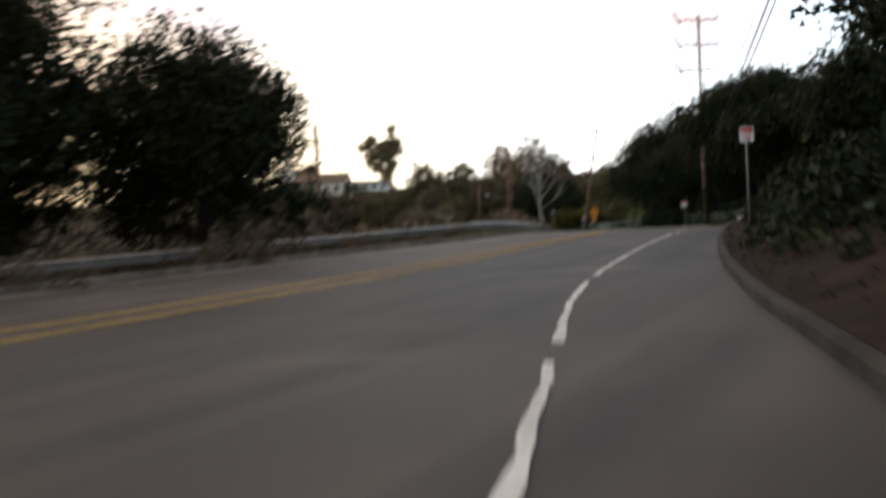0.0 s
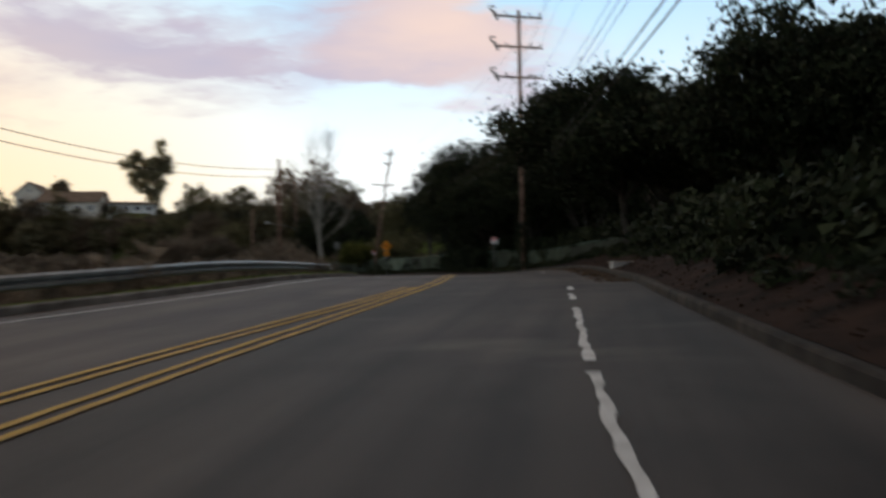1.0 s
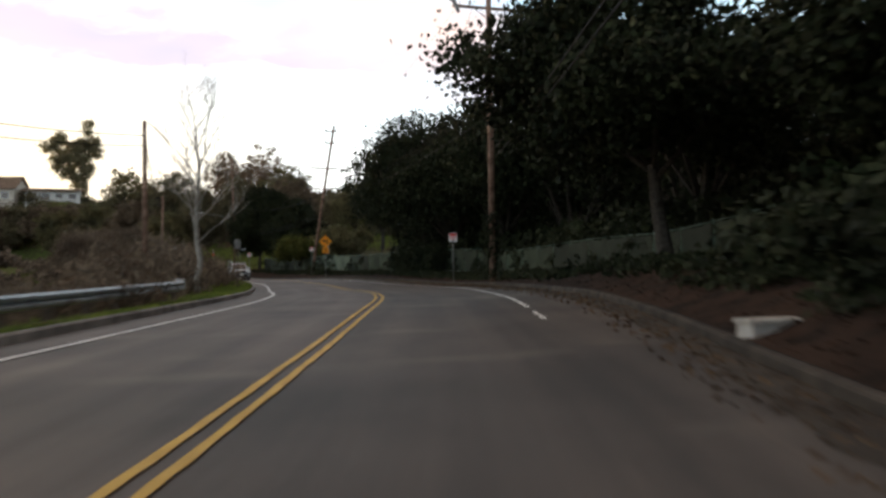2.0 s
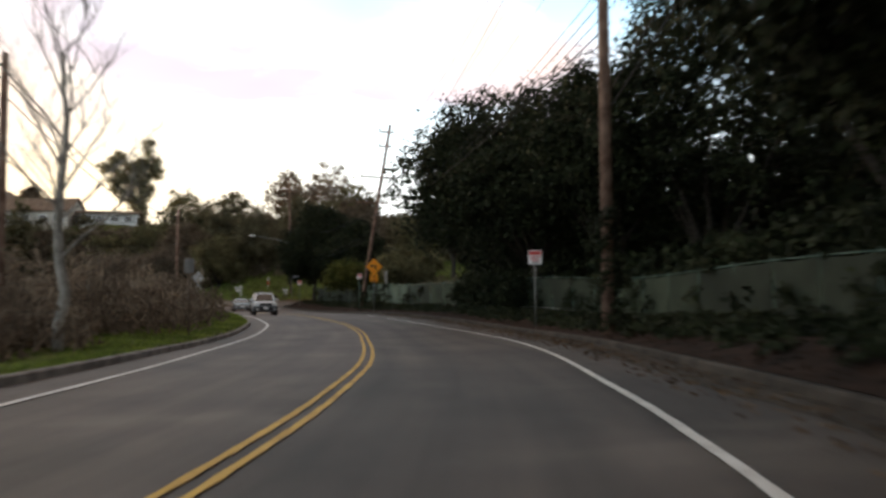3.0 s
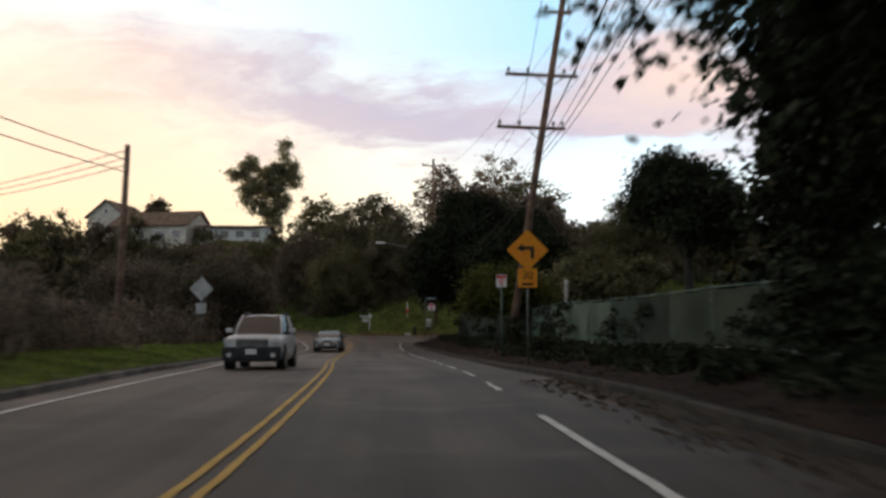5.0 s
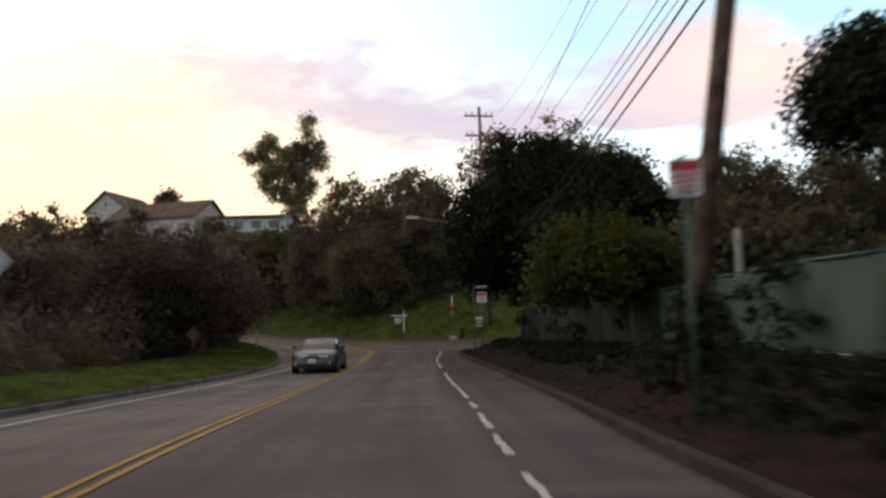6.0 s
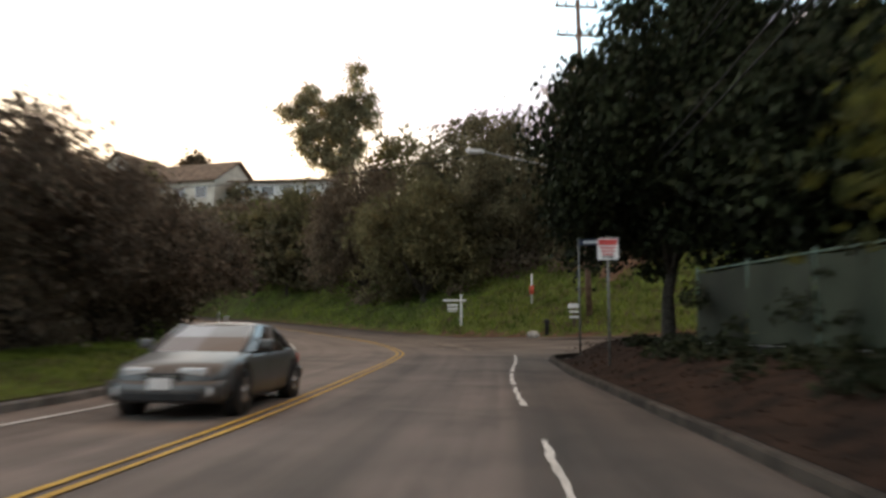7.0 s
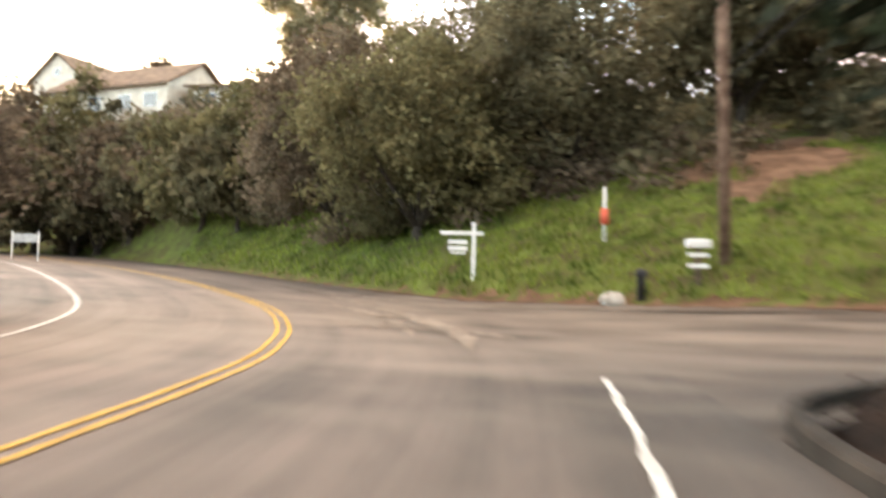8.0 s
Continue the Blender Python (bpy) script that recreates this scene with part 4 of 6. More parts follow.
def broad_tree(name, x, y, height, radius, clear, label, mat="oak_leaf", seed=1, clumps=260, leaves=45, leaf=0.2, lobes=None, lean=(0, 0), bark="bark",
               trunk=None, spread=0.42, n_limbs=9, diamond=False):
    rng = np.random.default_rng(seed); rnd = random.Random(seed)
    top = thing(name, pose(x, y, gz(x, y)), label, "tree")
    if lobes is None:
        lobes = []
        ch = height - clear
        for k in range(9):
            a = 2 * math.pi * (k + rnd.random() * 0.7) / 9
            rr = radius * rnd.uniform(0.35, 0.68)
            lobes.append((lean[0] * 0.6 + rr * math.cos(a), lean[1] * 0.6 + rr * math.sin(a), clear + ch * rnd.uniform(0.22, 0.62), radius * rnd.uniform(0.32, 0.5), ch * rnd.uniform(0.2, 0.32)))
        for k in range(3):
            lobes.append((lean[0] + rnd.uniform(-0.3, 0.3) * radius, lean[1] + rnd.uniform(-0.3, 0.3) * radius, height - ch * rnd.uniform(0.2, 0.38), radius * rnd.uniform(0.35, 0.5), ch * rnd.uniform(0.18, 0.3)))
    pts, c = crown_points(rng, lobes, clumps, leaves, spread)
    pts[:, 2] = np.maximum(pts[:, 2], clear * 0.6)
    bm = bmesh.new()
    tips = [l[:3] for l in lobes][:n_limbs]
    limb_tree(bm, (0, 0, 0), tips, trunk or height * 0.028, rnd, (lean[0] * 0.3, lean[1] * 0.3, clear * 1.05))
    part("trunk", bm, bark, top, smooth=True)
    leaf_cloud("crown", pts, leaf, mat, rng, top, diamond=diamond)
    return top


def bare_tree(name, x, y, height, label, seed=1, mat="pale_bark", r0=0.14, spread=1.0, depth=5):
    """A leafless tree with branching twigs."""
    rnd = random.Random(seed)
    top = thing(name, pose(x, y, gz(x, y)), label, "tree")
    trunk, twigs = bmesh.new(), bmesh.new()

    def grow(p, d, length, r, level):
        bend = Vector((rnd.uniform(-1, 1), rnd.uniform(-1, 1), rnd.uniform(-0.2, 0.5))) * 0.16 * length
        q = p + d * length
        mid = p.lerp(q, 0.5) + bend * 0.5
        tube(trunk if level < 2 else twigs, [p, mid, q], [r, r * 0.82, r * 0.64], 7 if level < 2 else 4, cap=level < 2)
        if level >= depth:
            return
        for k in range(2 if level == 0 else rnd.choice((2, 3, 3))):
            a = rnd.uniform(0, 2 * math.pi)
            out = Vector((math.cos(a), math.sin(a), rnd.uniform(-0.1, 0.5))) * spread
            start = p.lerp(q, rnd.uniform(0.5, 1.0)) if k else q
            nd = (d * (0.9 if k == 0 else 0.5) + out * rnd.uniform(0.4, 0.8)).normalized()
            grow(start, nd, length * rnd.uniform(0.6, 0.82), r * (0.66 if k == 0 else 0.5), level + 1)

    grow(Vector((0, 0, -0.3)), Vector((0.03, 0.02, 1)).normalized(), height * 0.36, r0, 0)
    part("trunk", trunk, mat, top, smooth=True)
    tagged(part("twig_mass", twigs, mat if mat == "pale_bark" else "twig", top), "fine bare twigs", kind="stuff")
    return top


def scatter(name, places, sizes, leaves, leaf, mat, label, category, seed, up=0.75, flat=0.0, long=1.5):
    """One mass of shrubs that nobody could count."""
    rng = np.random.default_rng(seed)
    pts = []
    for (x, y, z), s in zip(places, sizes):
        n = max(20, int(leaves * s * s))
        d = rng.normal(size=(n, 3)); d /= np.linalg.norm(d, axis=1)[:, None]
        lump = 1 + 0.25 * np.sin(d[:, :1] * 3 + x) * np.cos(d[:, 1:2] * 4 + y)
        p = d * lump * rng.uniform(0.35, 1.0, (n, 1)) ** 0.5 * (s, s, s * up)
        p[:, 2] = np.abs(p[:, 2])
        pts.append(p + (x, y, z))
    ob = leaf_cloud(name, np.vstack(pts), leaf, mat, rng, flat=flat, long=long)
    return tagged(ob, label, category, kind="stuff")


def grow_on(rng, n, x_range, y_range, keep):
    x, y = rng.uniform(*x_range, n), rng.uniform(*y_range, n)
    d, idx = offset_of(x, y)
    ok = keep(x, y, d)
    return np.stack([x[ok], y[ok], ground_z(x, y)[ok]], 1)


# dark evergreen oaks behind the fence and over the bank
OAK = "dark evergreen oak with dense foliage behind the roadside fence"
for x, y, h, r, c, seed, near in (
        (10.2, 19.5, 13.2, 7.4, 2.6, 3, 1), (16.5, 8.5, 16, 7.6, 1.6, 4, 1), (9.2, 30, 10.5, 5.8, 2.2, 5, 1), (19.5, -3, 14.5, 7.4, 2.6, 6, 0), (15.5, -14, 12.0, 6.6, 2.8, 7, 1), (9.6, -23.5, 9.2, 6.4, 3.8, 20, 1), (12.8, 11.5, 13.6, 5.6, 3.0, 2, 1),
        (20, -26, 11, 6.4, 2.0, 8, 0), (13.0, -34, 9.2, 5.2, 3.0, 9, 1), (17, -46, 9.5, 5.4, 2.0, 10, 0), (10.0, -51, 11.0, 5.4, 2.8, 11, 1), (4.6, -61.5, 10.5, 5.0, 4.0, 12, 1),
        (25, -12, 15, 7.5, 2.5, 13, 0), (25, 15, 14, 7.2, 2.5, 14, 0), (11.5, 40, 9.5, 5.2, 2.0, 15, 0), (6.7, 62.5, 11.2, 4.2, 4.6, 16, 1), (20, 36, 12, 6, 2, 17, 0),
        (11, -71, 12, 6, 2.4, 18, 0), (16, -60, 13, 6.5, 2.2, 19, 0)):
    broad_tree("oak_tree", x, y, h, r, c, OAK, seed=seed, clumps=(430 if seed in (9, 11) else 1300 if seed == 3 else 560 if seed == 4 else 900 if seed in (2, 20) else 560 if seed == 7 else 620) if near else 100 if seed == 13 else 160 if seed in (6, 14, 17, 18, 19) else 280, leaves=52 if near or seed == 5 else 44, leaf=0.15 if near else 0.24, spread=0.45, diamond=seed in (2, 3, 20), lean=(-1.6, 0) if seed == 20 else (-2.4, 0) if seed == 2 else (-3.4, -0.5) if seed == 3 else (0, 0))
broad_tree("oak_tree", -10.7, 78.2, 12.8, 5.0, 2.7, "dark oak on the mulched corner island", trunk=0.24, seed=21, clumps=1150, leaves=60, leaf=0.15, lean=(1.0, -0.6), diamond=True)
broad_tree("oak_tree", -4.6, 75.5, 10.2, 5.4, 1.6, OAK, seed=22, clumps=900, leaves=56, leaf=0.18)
broad_tree("oak_tree", 1.5, 66, 5.6, 4.2, 1.2, "olive-green tree behind the roadside fence", mat="olive_brush", seed=23, clumps=380, leaves=50, leaf=0.2)
broad_tree("shrub_tree", -2.7, 57.3, 4.1, 2.6, 1.7, "yellow-green shrub tree behind the fence", mat="yellow_leaf", seed=24, clumps=420, leaves=50, leaf=0.14, n_limbs=7, lean=(-2.6, -0.4), diamond=True)
# trees past the guard rail
RAIL_TREE = "dark bushy tree beyond the guard rail"
broad_tree("oak_tree", -18.4, -52.6, 8.6 - gz(-18.4, -52.6), 4.8, 1.6, RAIL_TREE, seed=31, clumps=640, leaves=72, leaf=0.12)
broad_tree("oak_tree", -25.5, -58.5, 12.5 - gz(-25.5, -58.5), 6.0, 1.6, RAIL_TREE, seed=32, clumps=900, leaves=64, leaf=0.14)
broad_tree("oak_tree", -22.6, -60.5, 10.5 - gz(-22.6, -60.5), 4.6, 1.6, RAIL_TREE, seed=34, clumps=760, leaves=64, leaf=0.12)
broad_tree("bush", -16.8, -47.5, 4.2, 2.4, 0.5, "low green bush beside the guard rail", mat="hedge_leaf", seed=33, clumps=200, leaves=40, leaf=0.15)

# the wooded hillside past the junction
HILL_OAK = "grey-green oak on the grassy hillside"
for x, y, h, r, c, seed in ((-28, 100.5, 8.5, 5.0, 0.5, 41), (-22.5, 103.5, 10, 5.0, 0.7, 42), (-35, 106, 9.5, 5.4, 0.6, 43), (-43, 112, 9.0, 5.2, 1.4, 44), (-16, 108, 10, 5.0, 1.8, 45),
                            (-6.5, 107.4, 10.5, 5.4, 0.9, 46), (5, 106.4, 10, 5.2, 0.9, 47), (-30, 116, 12.5, 5.5, 1.6, 48), (-20, 121, 13.5, 5.8, 1.6, 49), (-8, 118, 11, 5.4, 1.6, 50),
                            (14, 104, 10, 5.4, 1.8, 51), (-40, 126, 11.5, 5.5, 1.5, 53), (-13, 126, 14, 6.2, 1.6, 55), (26, 108, 11, 6, 2, 56)):
    broad_tree("hillside_oak", x, y, h, r, c, HILL_OAK, mat=("green_brush", "brown_brush", "olive_brush")[seed % 3], seed=seed, clumps=330 if y < 112 else 200, leaves=62 if y < 107 else 40, leaf=0.15 if y < 107 else 0.22, spread=0.5)
gum = [(0.95 * u, 0.44 * u, w - 6.0 + 1.2, 0.84 * rr, 0.84 * hh) for u, w, rr, hh in (
    (-4.9, 17.0, 1.7, 1.5), (-3.2, 18.8, 1.8, 1.5), (-3.4, 15.2, 2.2, 1.8), (-1.2, 14.2, 2.2, 2.0), (-0.6, 17.2, 1.7, 1.4), (2.3, 21.6, 1.3, 1.9), (2.6, 18.4, 2.0, 2.0),
    (3.9, 16.4, 1.3, 1.3), (1.2, 15.2, 2.2, 2.2), (0.3, 11.6, 2.4, 2.0), (-2.0, 11.6, 1.6, 1.3), (0.6, 8.4, 2.0, 1.6), (0.5, 18.4, 1.0, 0.9), (2.4, 12.6, 1.3, 1.3), (-3.6, 13.0, 0.9, 0.8))]
broad_tree("eucalyptus_tree", -53.0, 136.8, 18.5, 6, 4.5, "tall eucalyptus with sparse grey-green crown on the ridge", mat="euc_leaf", seed=61, clumps=330, leaves=64, leaf=0.22, lobes=gum, spread=0.5,
           bark="pale_bark", trunk=0.45, n_limbs=10)
# a belt of trees on the slope below the houses, so tall that only roofs and upper walls look over them
for x, y, rise, r, seed in ((-45, 112, 0.118, 4.2, 57), (-50, 115, 0.134, 4.6, 58), (-54, 118.5, 0.140, 4.6, 59), (-58, 120.5, 0.139, 4.6, 60), (-62, 121.5, 0.136, 4.6, 101), (-66, 122, 0.159, 4.8, 102),
                            (-70, 123.5, 0.163, 5, 103), (-75, 124, 0.163, 5, 104), (-81, 124, 0.168, 5.2, 105), (-88, 127, 0.172, 6, 106), (-96, 130, 0.165, 6, 107), (-72, 117, 0.12, 5, 108),
                            (-84, 118, 0.145, 5.5, 109), (-47, 119, 0.140, 4.6, 110), (-106, 128, 0.16, 6.5, 111), (-74.5, 138, 0.196, 3.0, 62), (-40, 138, 0.15, 4.4, 66), (-32, 134, 0.16, 4.6, 67),
                            (-92, 112, 0.125, 6, 112), (-100, 118, 0.14, 6, 113)):
    h = 2.2 + rise * math.hypot(x + 5.6, y - 38.5) - gz(x, y)
    broad_tree("ridge_tree", x, y, max(h, 3.0), r, 0.8, "bushy grey-green tree on the slope by the houses", mat=("green_brush", "olive_brush", "brown_brush")[seed % 3], seed=seed, clumps=170, leaves=34, leaf=0.33, spread=0.55)

# leafless trees
def sycamore(x, y, height, label, seed):
    """An upright pale leader with rising limbs and many fine twigs."""
    rnd = random.Random(seed)
    top = thing("sycamore_tree", pose(x, y, gz(x, y)), label, "tree")
    trunk, twigs = bmesh.new(), bmesh.new()
    n = 9
    lead = [Vector((rnd.uniform(-0.10, 0.10), rnd.uniform(-0.10, 0.10), -0.3 + height * 0.74 * k / n)) for k in range(n + 1)]
    tube(trunk, lead, [0.155 * (1 - 0.72 * k / n) for k in range(n + 1)], 9)

    def shoot(p, d, length, r, level):
        pts, q = [p], p
        for _ in range(3):
            d = (d + Vector((rnd.uniform(-1, 1), rnd.uniform(-1, 1), rnd.uniform(-0.3, 0.8))) * 0.22).normalized()
            q = q + d * length / 3
            pts.append(q)
        tube(trunk if level == 0 else twigs, pts, [r, r * 0.8, r * 0.6, r * 0.35], 6 if level == 0 else 4, cap=False)
        if level < 3:
            for k in range((5, 4, 3)[level]):
                s = rnd.uniform(0.3, 1.0) * 3
                i = min(int(s), 2)
                st = pts[i].lerp(pts[i + 1], s - i)
                a = rnd.uniform(0, 2 * math.pi)
                nd = (d * 0.75 + Vector((math.cos(a), math.sin(a), rnd.uniform(0.0, 0.7))) * 0.7).normalized()
                shoot(st, nd, length * rnd.uniform(0.4, 0.62), r * 0.42, level + 1)

    for k in range(17):
        u = 0.33 + 0.67 * k / 16
        i = min(int(u * n), n - 1)
        st = lead[i].lerp(lead[i + 1], u * n - i)
        a = 2.4 * k + rnd.uniform(-0.5, 0.5)
        rise = 0.45 + 1.3 * u
        shoot(st, Vector((math.cos(a), math.sin(a), rise)).normalized(), height * rnd.uniform(0.22, 0.32) * (1.15 - 0.4 * u), 0.042 * (1.15 - 0.5 * u), 0)
    part("trunk", trunk, "pale_bark", top, smooth=True)
    tagged(part("twig_mass", twigs, "pale_bark", top), "fine bare twigs", kind="stuff")
    return top


sycamore(-7.0, -10.6, 10.5, "bare pale-barked sycamore on the grass verge", 71)
bare_tree("bare_tree", -27, 132, 9.0, "leafless tree with fine twigs on the ridge", seed=72, mat="bark", r0=0.2)
bare_tree("bare_tree", -1.4, 80, 11.0, "leafless tree with fine twigs behind the fence", seed=73, mat="bark", r0=0.16)
bare_tree("bare_tree", -36, 130, 8.5, "leafless tree with fine twigs on the ridge", seed=74, mat="bark", r0=0.2)

# big tangled shrubs inside the last bend
for x, y, r, seed in ((-26.5, 65.5, 3.6, 81), (-29, 71.5, 3.6, 82), (-24.5, 60, 3.0, 83), (-31.5, 61, 4.2, 84), (-32.5, 76.5, 3.2, 85), (-30.4, 75.2, 2.9, 86), (-33.4, 82.0, 3.3, 87)):
    broad_tree("roadside_shrub", x, y, r * 1.75, r, 0.9, ("dark tangled shrub" if seed in (83, 86) else "tangled grey-brown shrub") + " on the verge inside the bend", mat="dark_brush" if seed in (83, 86) else "brush", seed=seed, clumps=380, leaves=60, leaf=0.11, trunk=0.11, spread=0.42)

rng = np.random.default_rng(9)
# scrub over the ravine and the far slope
scrub = grow_on(rng, 1900, (-95, -5), (-85, 112), lambda x, y, d: (d < -10.5) & (y < np.interp(x, HILL_X, HILL_Y) - 4) & (np.hypot(x + 26, y - 64) > 6))
scatter("scrub", scrub, rng.uniform(0.9, 2.6, len(scrub)), 20, 0.42, "brush", "dry grey-brown scrub covering the slope beyond the verge", "scrub", 91, up=0.95)
BRUSH_Y, BRUSH_D = (-90, -40, -26, -20, -15, -7, -3, 2, 8, 18, 40, 60, 80), (-7.6, -6.4, -6.2, -6.6, -8.0, -8.0, -7.3, -7.2, -6.7, -6.7, -8.2, -8.6, -8.6)
edge_scrub = grow_on(rng, 2000, (-30, -4), (-84, 74), lambda x, y, d: (d < np.interp(y, BRUSH_Y, BRUSH_D)) & (d > -12))
scatter("scrub", edge_scrub, rng.uniform(0.5, 1.5, len(edge_scrub)) * np.interp(edge_scrub[:, 1], (-30, -14), (0.6, 1.0)), 130, 0.075, "brush", "dry grey-brown brush along the back of the verge", "scrub", 92, up=1.1, flat=-0.6, long=5.0)
tall_brush = grow_on(rng, 760, (-34, -5), (-14, 66), lambda x, y, d: (d < np.interp(y, BRUSH_Y, BRUSH_D) - 1.0) & (d > np.interp(y, BRUSH_Y, BRUSH_D) - 5.5) & (np.hypot(x + 17.1, y - 39.5) > 2.2))
scatter("scrub", tall_brush, rng.uniform(1.1, 2.3, len(tall_brush)), 120, 0.075, "brush", "tall bare grey-brown brush behind the grass verge", "scrub", 107, up=1.35, flat=-0.6, long=6.0)
under = grow_on(rng, 900, (0, 34), (-72, 80), lambda x, y, d: (y < 36) & (d > np.where(y < -22, 13.5, 8)) & (x > np.interp(y, (-84, -46, -43, -33, -22, -2, 7, 17, 27, 37, 45, 55, 65, 74), (-20, -20, -20, -20, 15, 14.2, 13, 11, 8.3, 4.6, 1.8, -0.6, -3.6, -7))))
scatter("undergrowth", under, rng.uniform(1.0, 2.6, len(under)), 34, 0.32, "hedge_leaf", "dark undergrowth beneath the oaks", "undergrowth", 93, up=1.1)
hill_scrub = grow_on(rng, 1400, (-130, 40), (92, 165), lambda x, y, d: (y > np.interp(x, HILL_X, HILL_Y) + np.interp(x, (-30, -14, 0, 20), (5, 13, 14, 12))))
scatter("hillside_scrub", hill_scrub, rng.uniform(0.8, 2.8, len(hill_scrub)), 30, 0.34, "green_brush", "mixed scrub on the upper hillside", "scrub", 94, up=0.9)
foot_scrub = grow_on(rng, 420, (-62, -15), (95, 125), lambda x, y, d: (y > np.interp(x, HILL_X, HILL_Y) + np.interp(x, (-44, -30, -20, -15), (3.4, 4.2, 7.5, 11.0)) + 1.2 * np.sin(x * 0.8)) & (y < np.interp(x, HILL_X, HILL_Y) + 13))
scatter("hillside_scrub", foot_scrub, rng.uniform(0.6, 1.5, len(foot_scrub)), 120, 0.15, "brown_brush", "tangled brown scrub round the feet of the hillside oaks", "scrub", 109, up=1.1)
bank_ivy = grow_on(rng, 1300, (-4, 12), (-70, 72), lambda x, y, d: (d > np.interp(y, (-84, -60, -30, 20, 72), (8.2, 7.0, 7.2, 7.2, 6.8))) & (d < np.interp(y, (-84, -40, 72), (9, 9, 8.2))))
scatter("ivy", bank_ivy, rng.uniform(0.3, 0.75, len(bank_ivy)), 260, 0.09, "oak_leaf", "dark ivy and low bushes on the bank", "ivy", 95, up=0.7)


def blades(name, pts, height, width, mat, label, category, seed):
    """Upright grass blades, one three-cornered face each."""
    r = np.random.default_rng(seed)
    n = len(pts)
    a = r.uniform(0, 2 * math.pi, n)
    h = height * r.uniform(0.5, 1.4, n)
    side = np.stack([np.cos(a), np.sin(a), 0 * a], 1) * width
    lean = np.stack([r.normal(0, 0.35, n) * h, r.normal(0, 0.35, n) * h, h], 1)
    v = np.stack([pts - side, pts + side, pts + lean], 1)
    me = bpy.data.meshes.new(name)
    me.vertices.add(3 * n); me.vertices.foreach_set("co", v.ravel())
    me.loops.add(3 * n); me.loops.foreach_set("vertex_index", np.arange(3 * n))
    me.polygons.add(n); me.polygons.foreach_set("loop_start", np.arange(0, 3 * n, 3))
    me.update(calc_edges=True)
    return tagged(mesh_part(name, me, mat), label, category, kind="stuff")


def beside_kerb(n, y0, y1, rows, near, far):
    """Random places between two distances behind a kerb."""
    s = rng.uniform(arc_at(y0), arc_at(y1), n)
    o = table(s, rows) + rng.uniform(near, far, n)
    x = np.interp(s, ARC, CENTRE[:, 0]) + np.interp(s, ARC, RIGHT[:, 0]) * o
    y = np.interp(s, ARC, CENTRE[:, 1]) + np.interp(s, ARC, RIGHT[:, 1]) * o
    return np.stack([x, y, ground_z(x, y)], 1)


turf = beside_kerb(60000, -50, 98, KERB_LEFT, -3.4, -0.16)
blades("verge_grass", turf, 0.11, 0.018, "blade", "short green grass on the verge", "grass", 96)
inner = beside_kerb(26000, 58, 98, KERB_LEFT, -8.0, -3.2)
blades("verge_grass", inner, 0.13, 0.022, "blade", "green grass under the roadside shrubs", "grass", 104)
slope = grow_on(rng, 90000, (-50, 24), (89, 118), lambda x, y, d: (y > np.interp(x, HILL_X, HILL_Y) + 0.2) & (y < np.interp(x, HILL_X, HILL_Y) + 16) & (np.hypot((x + 15.0) / 1.5, (y - 103.5) / 2.2) + 0.8 * np.sin(x * 1.3) * np.sin(y * 1.1) > 1.75))
blades("hillside_grass", slope, 0.26, 0.035, "blade", "long green grass on the hillside", "grass", 97)
litter = beside_kerb(12000, -80, 76, KERB_RIGHT, 0.2, 3.2)
leaf_cloud("leaf_litter", litter + (0, 0, 0.03), 0.035, "soil", rng, flat=0.85)
tagged(bpy.data.objects["leaf_litter"], "brown fallen leaves and bark chips", "leaf litter", kind="stuff")

gutter = beside_kerb(11000, -46, 24, KERB_RIGHT, -1.0, 0.02)
gutter = gutter[rng.random(len(gutter)) < np.exp(-2.2 * np.abs(offset_of(gutter[:, 0], gutter[:, 1])[0] - table(ARC[offset_of(gutter[:, 0], gutter[:, 1])[1]], KERB_RIGHT)))]
gutter[:, 2] = base_z(gutter[:, 0], gutter[:, 1])[0] + 0.012
leaf_cloud("gutter_litter", gutter, 0.05, "litter", rng, flat=0.9)
tagged(bpy.data.objects["gutter_litter"], "dead brown leaves drifted along the kerb", "leaf litter", kind="stuff")

# bushes that crowd the kerb before the fence begins, and low plants along the bank
crowd = beside_kerb(340, -72, -34, KERB_RIGHT, 2.3, 6.8)
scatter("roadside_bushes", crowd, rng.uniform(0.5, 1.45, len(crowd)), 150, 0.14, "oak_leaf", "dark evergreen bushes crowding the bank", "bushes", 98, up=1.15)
low = beside_kerb(900, -25, 71, KERB_RIGHT, 0.8, 4.2)
bare = np.interp(low[:, 1], (30, 44, 58, 66, 71), (0.8, 1.1, 1.2, 1.2, 1.9))
low = low[offset_of(low[:, 0], low[:, 1])[0] - table(ARC[offset_of(low[:, 0], low[:, 1])[1]], KERB_RIGHT) > bare]
scatter("low_plants", low, rng.uniform(0.15, 0.5, len(low)), 420, 0.075, "oak_leaf", "low dark plants and ivy on the mulch", "ivy", 99, up=0.7)
slope_ivy = beside_kerb(420, -33, 8, KERB_RIGHT, 1.5, 6.5)
scatter("low_plants", slope_ivy, rng.uniform(0.25, 0.6, len(slope_ivy)), 300, 0.085, "oak_leaf", "dark ivy spreading over the mulch below the fence", "ivy", 110, up=0.6)
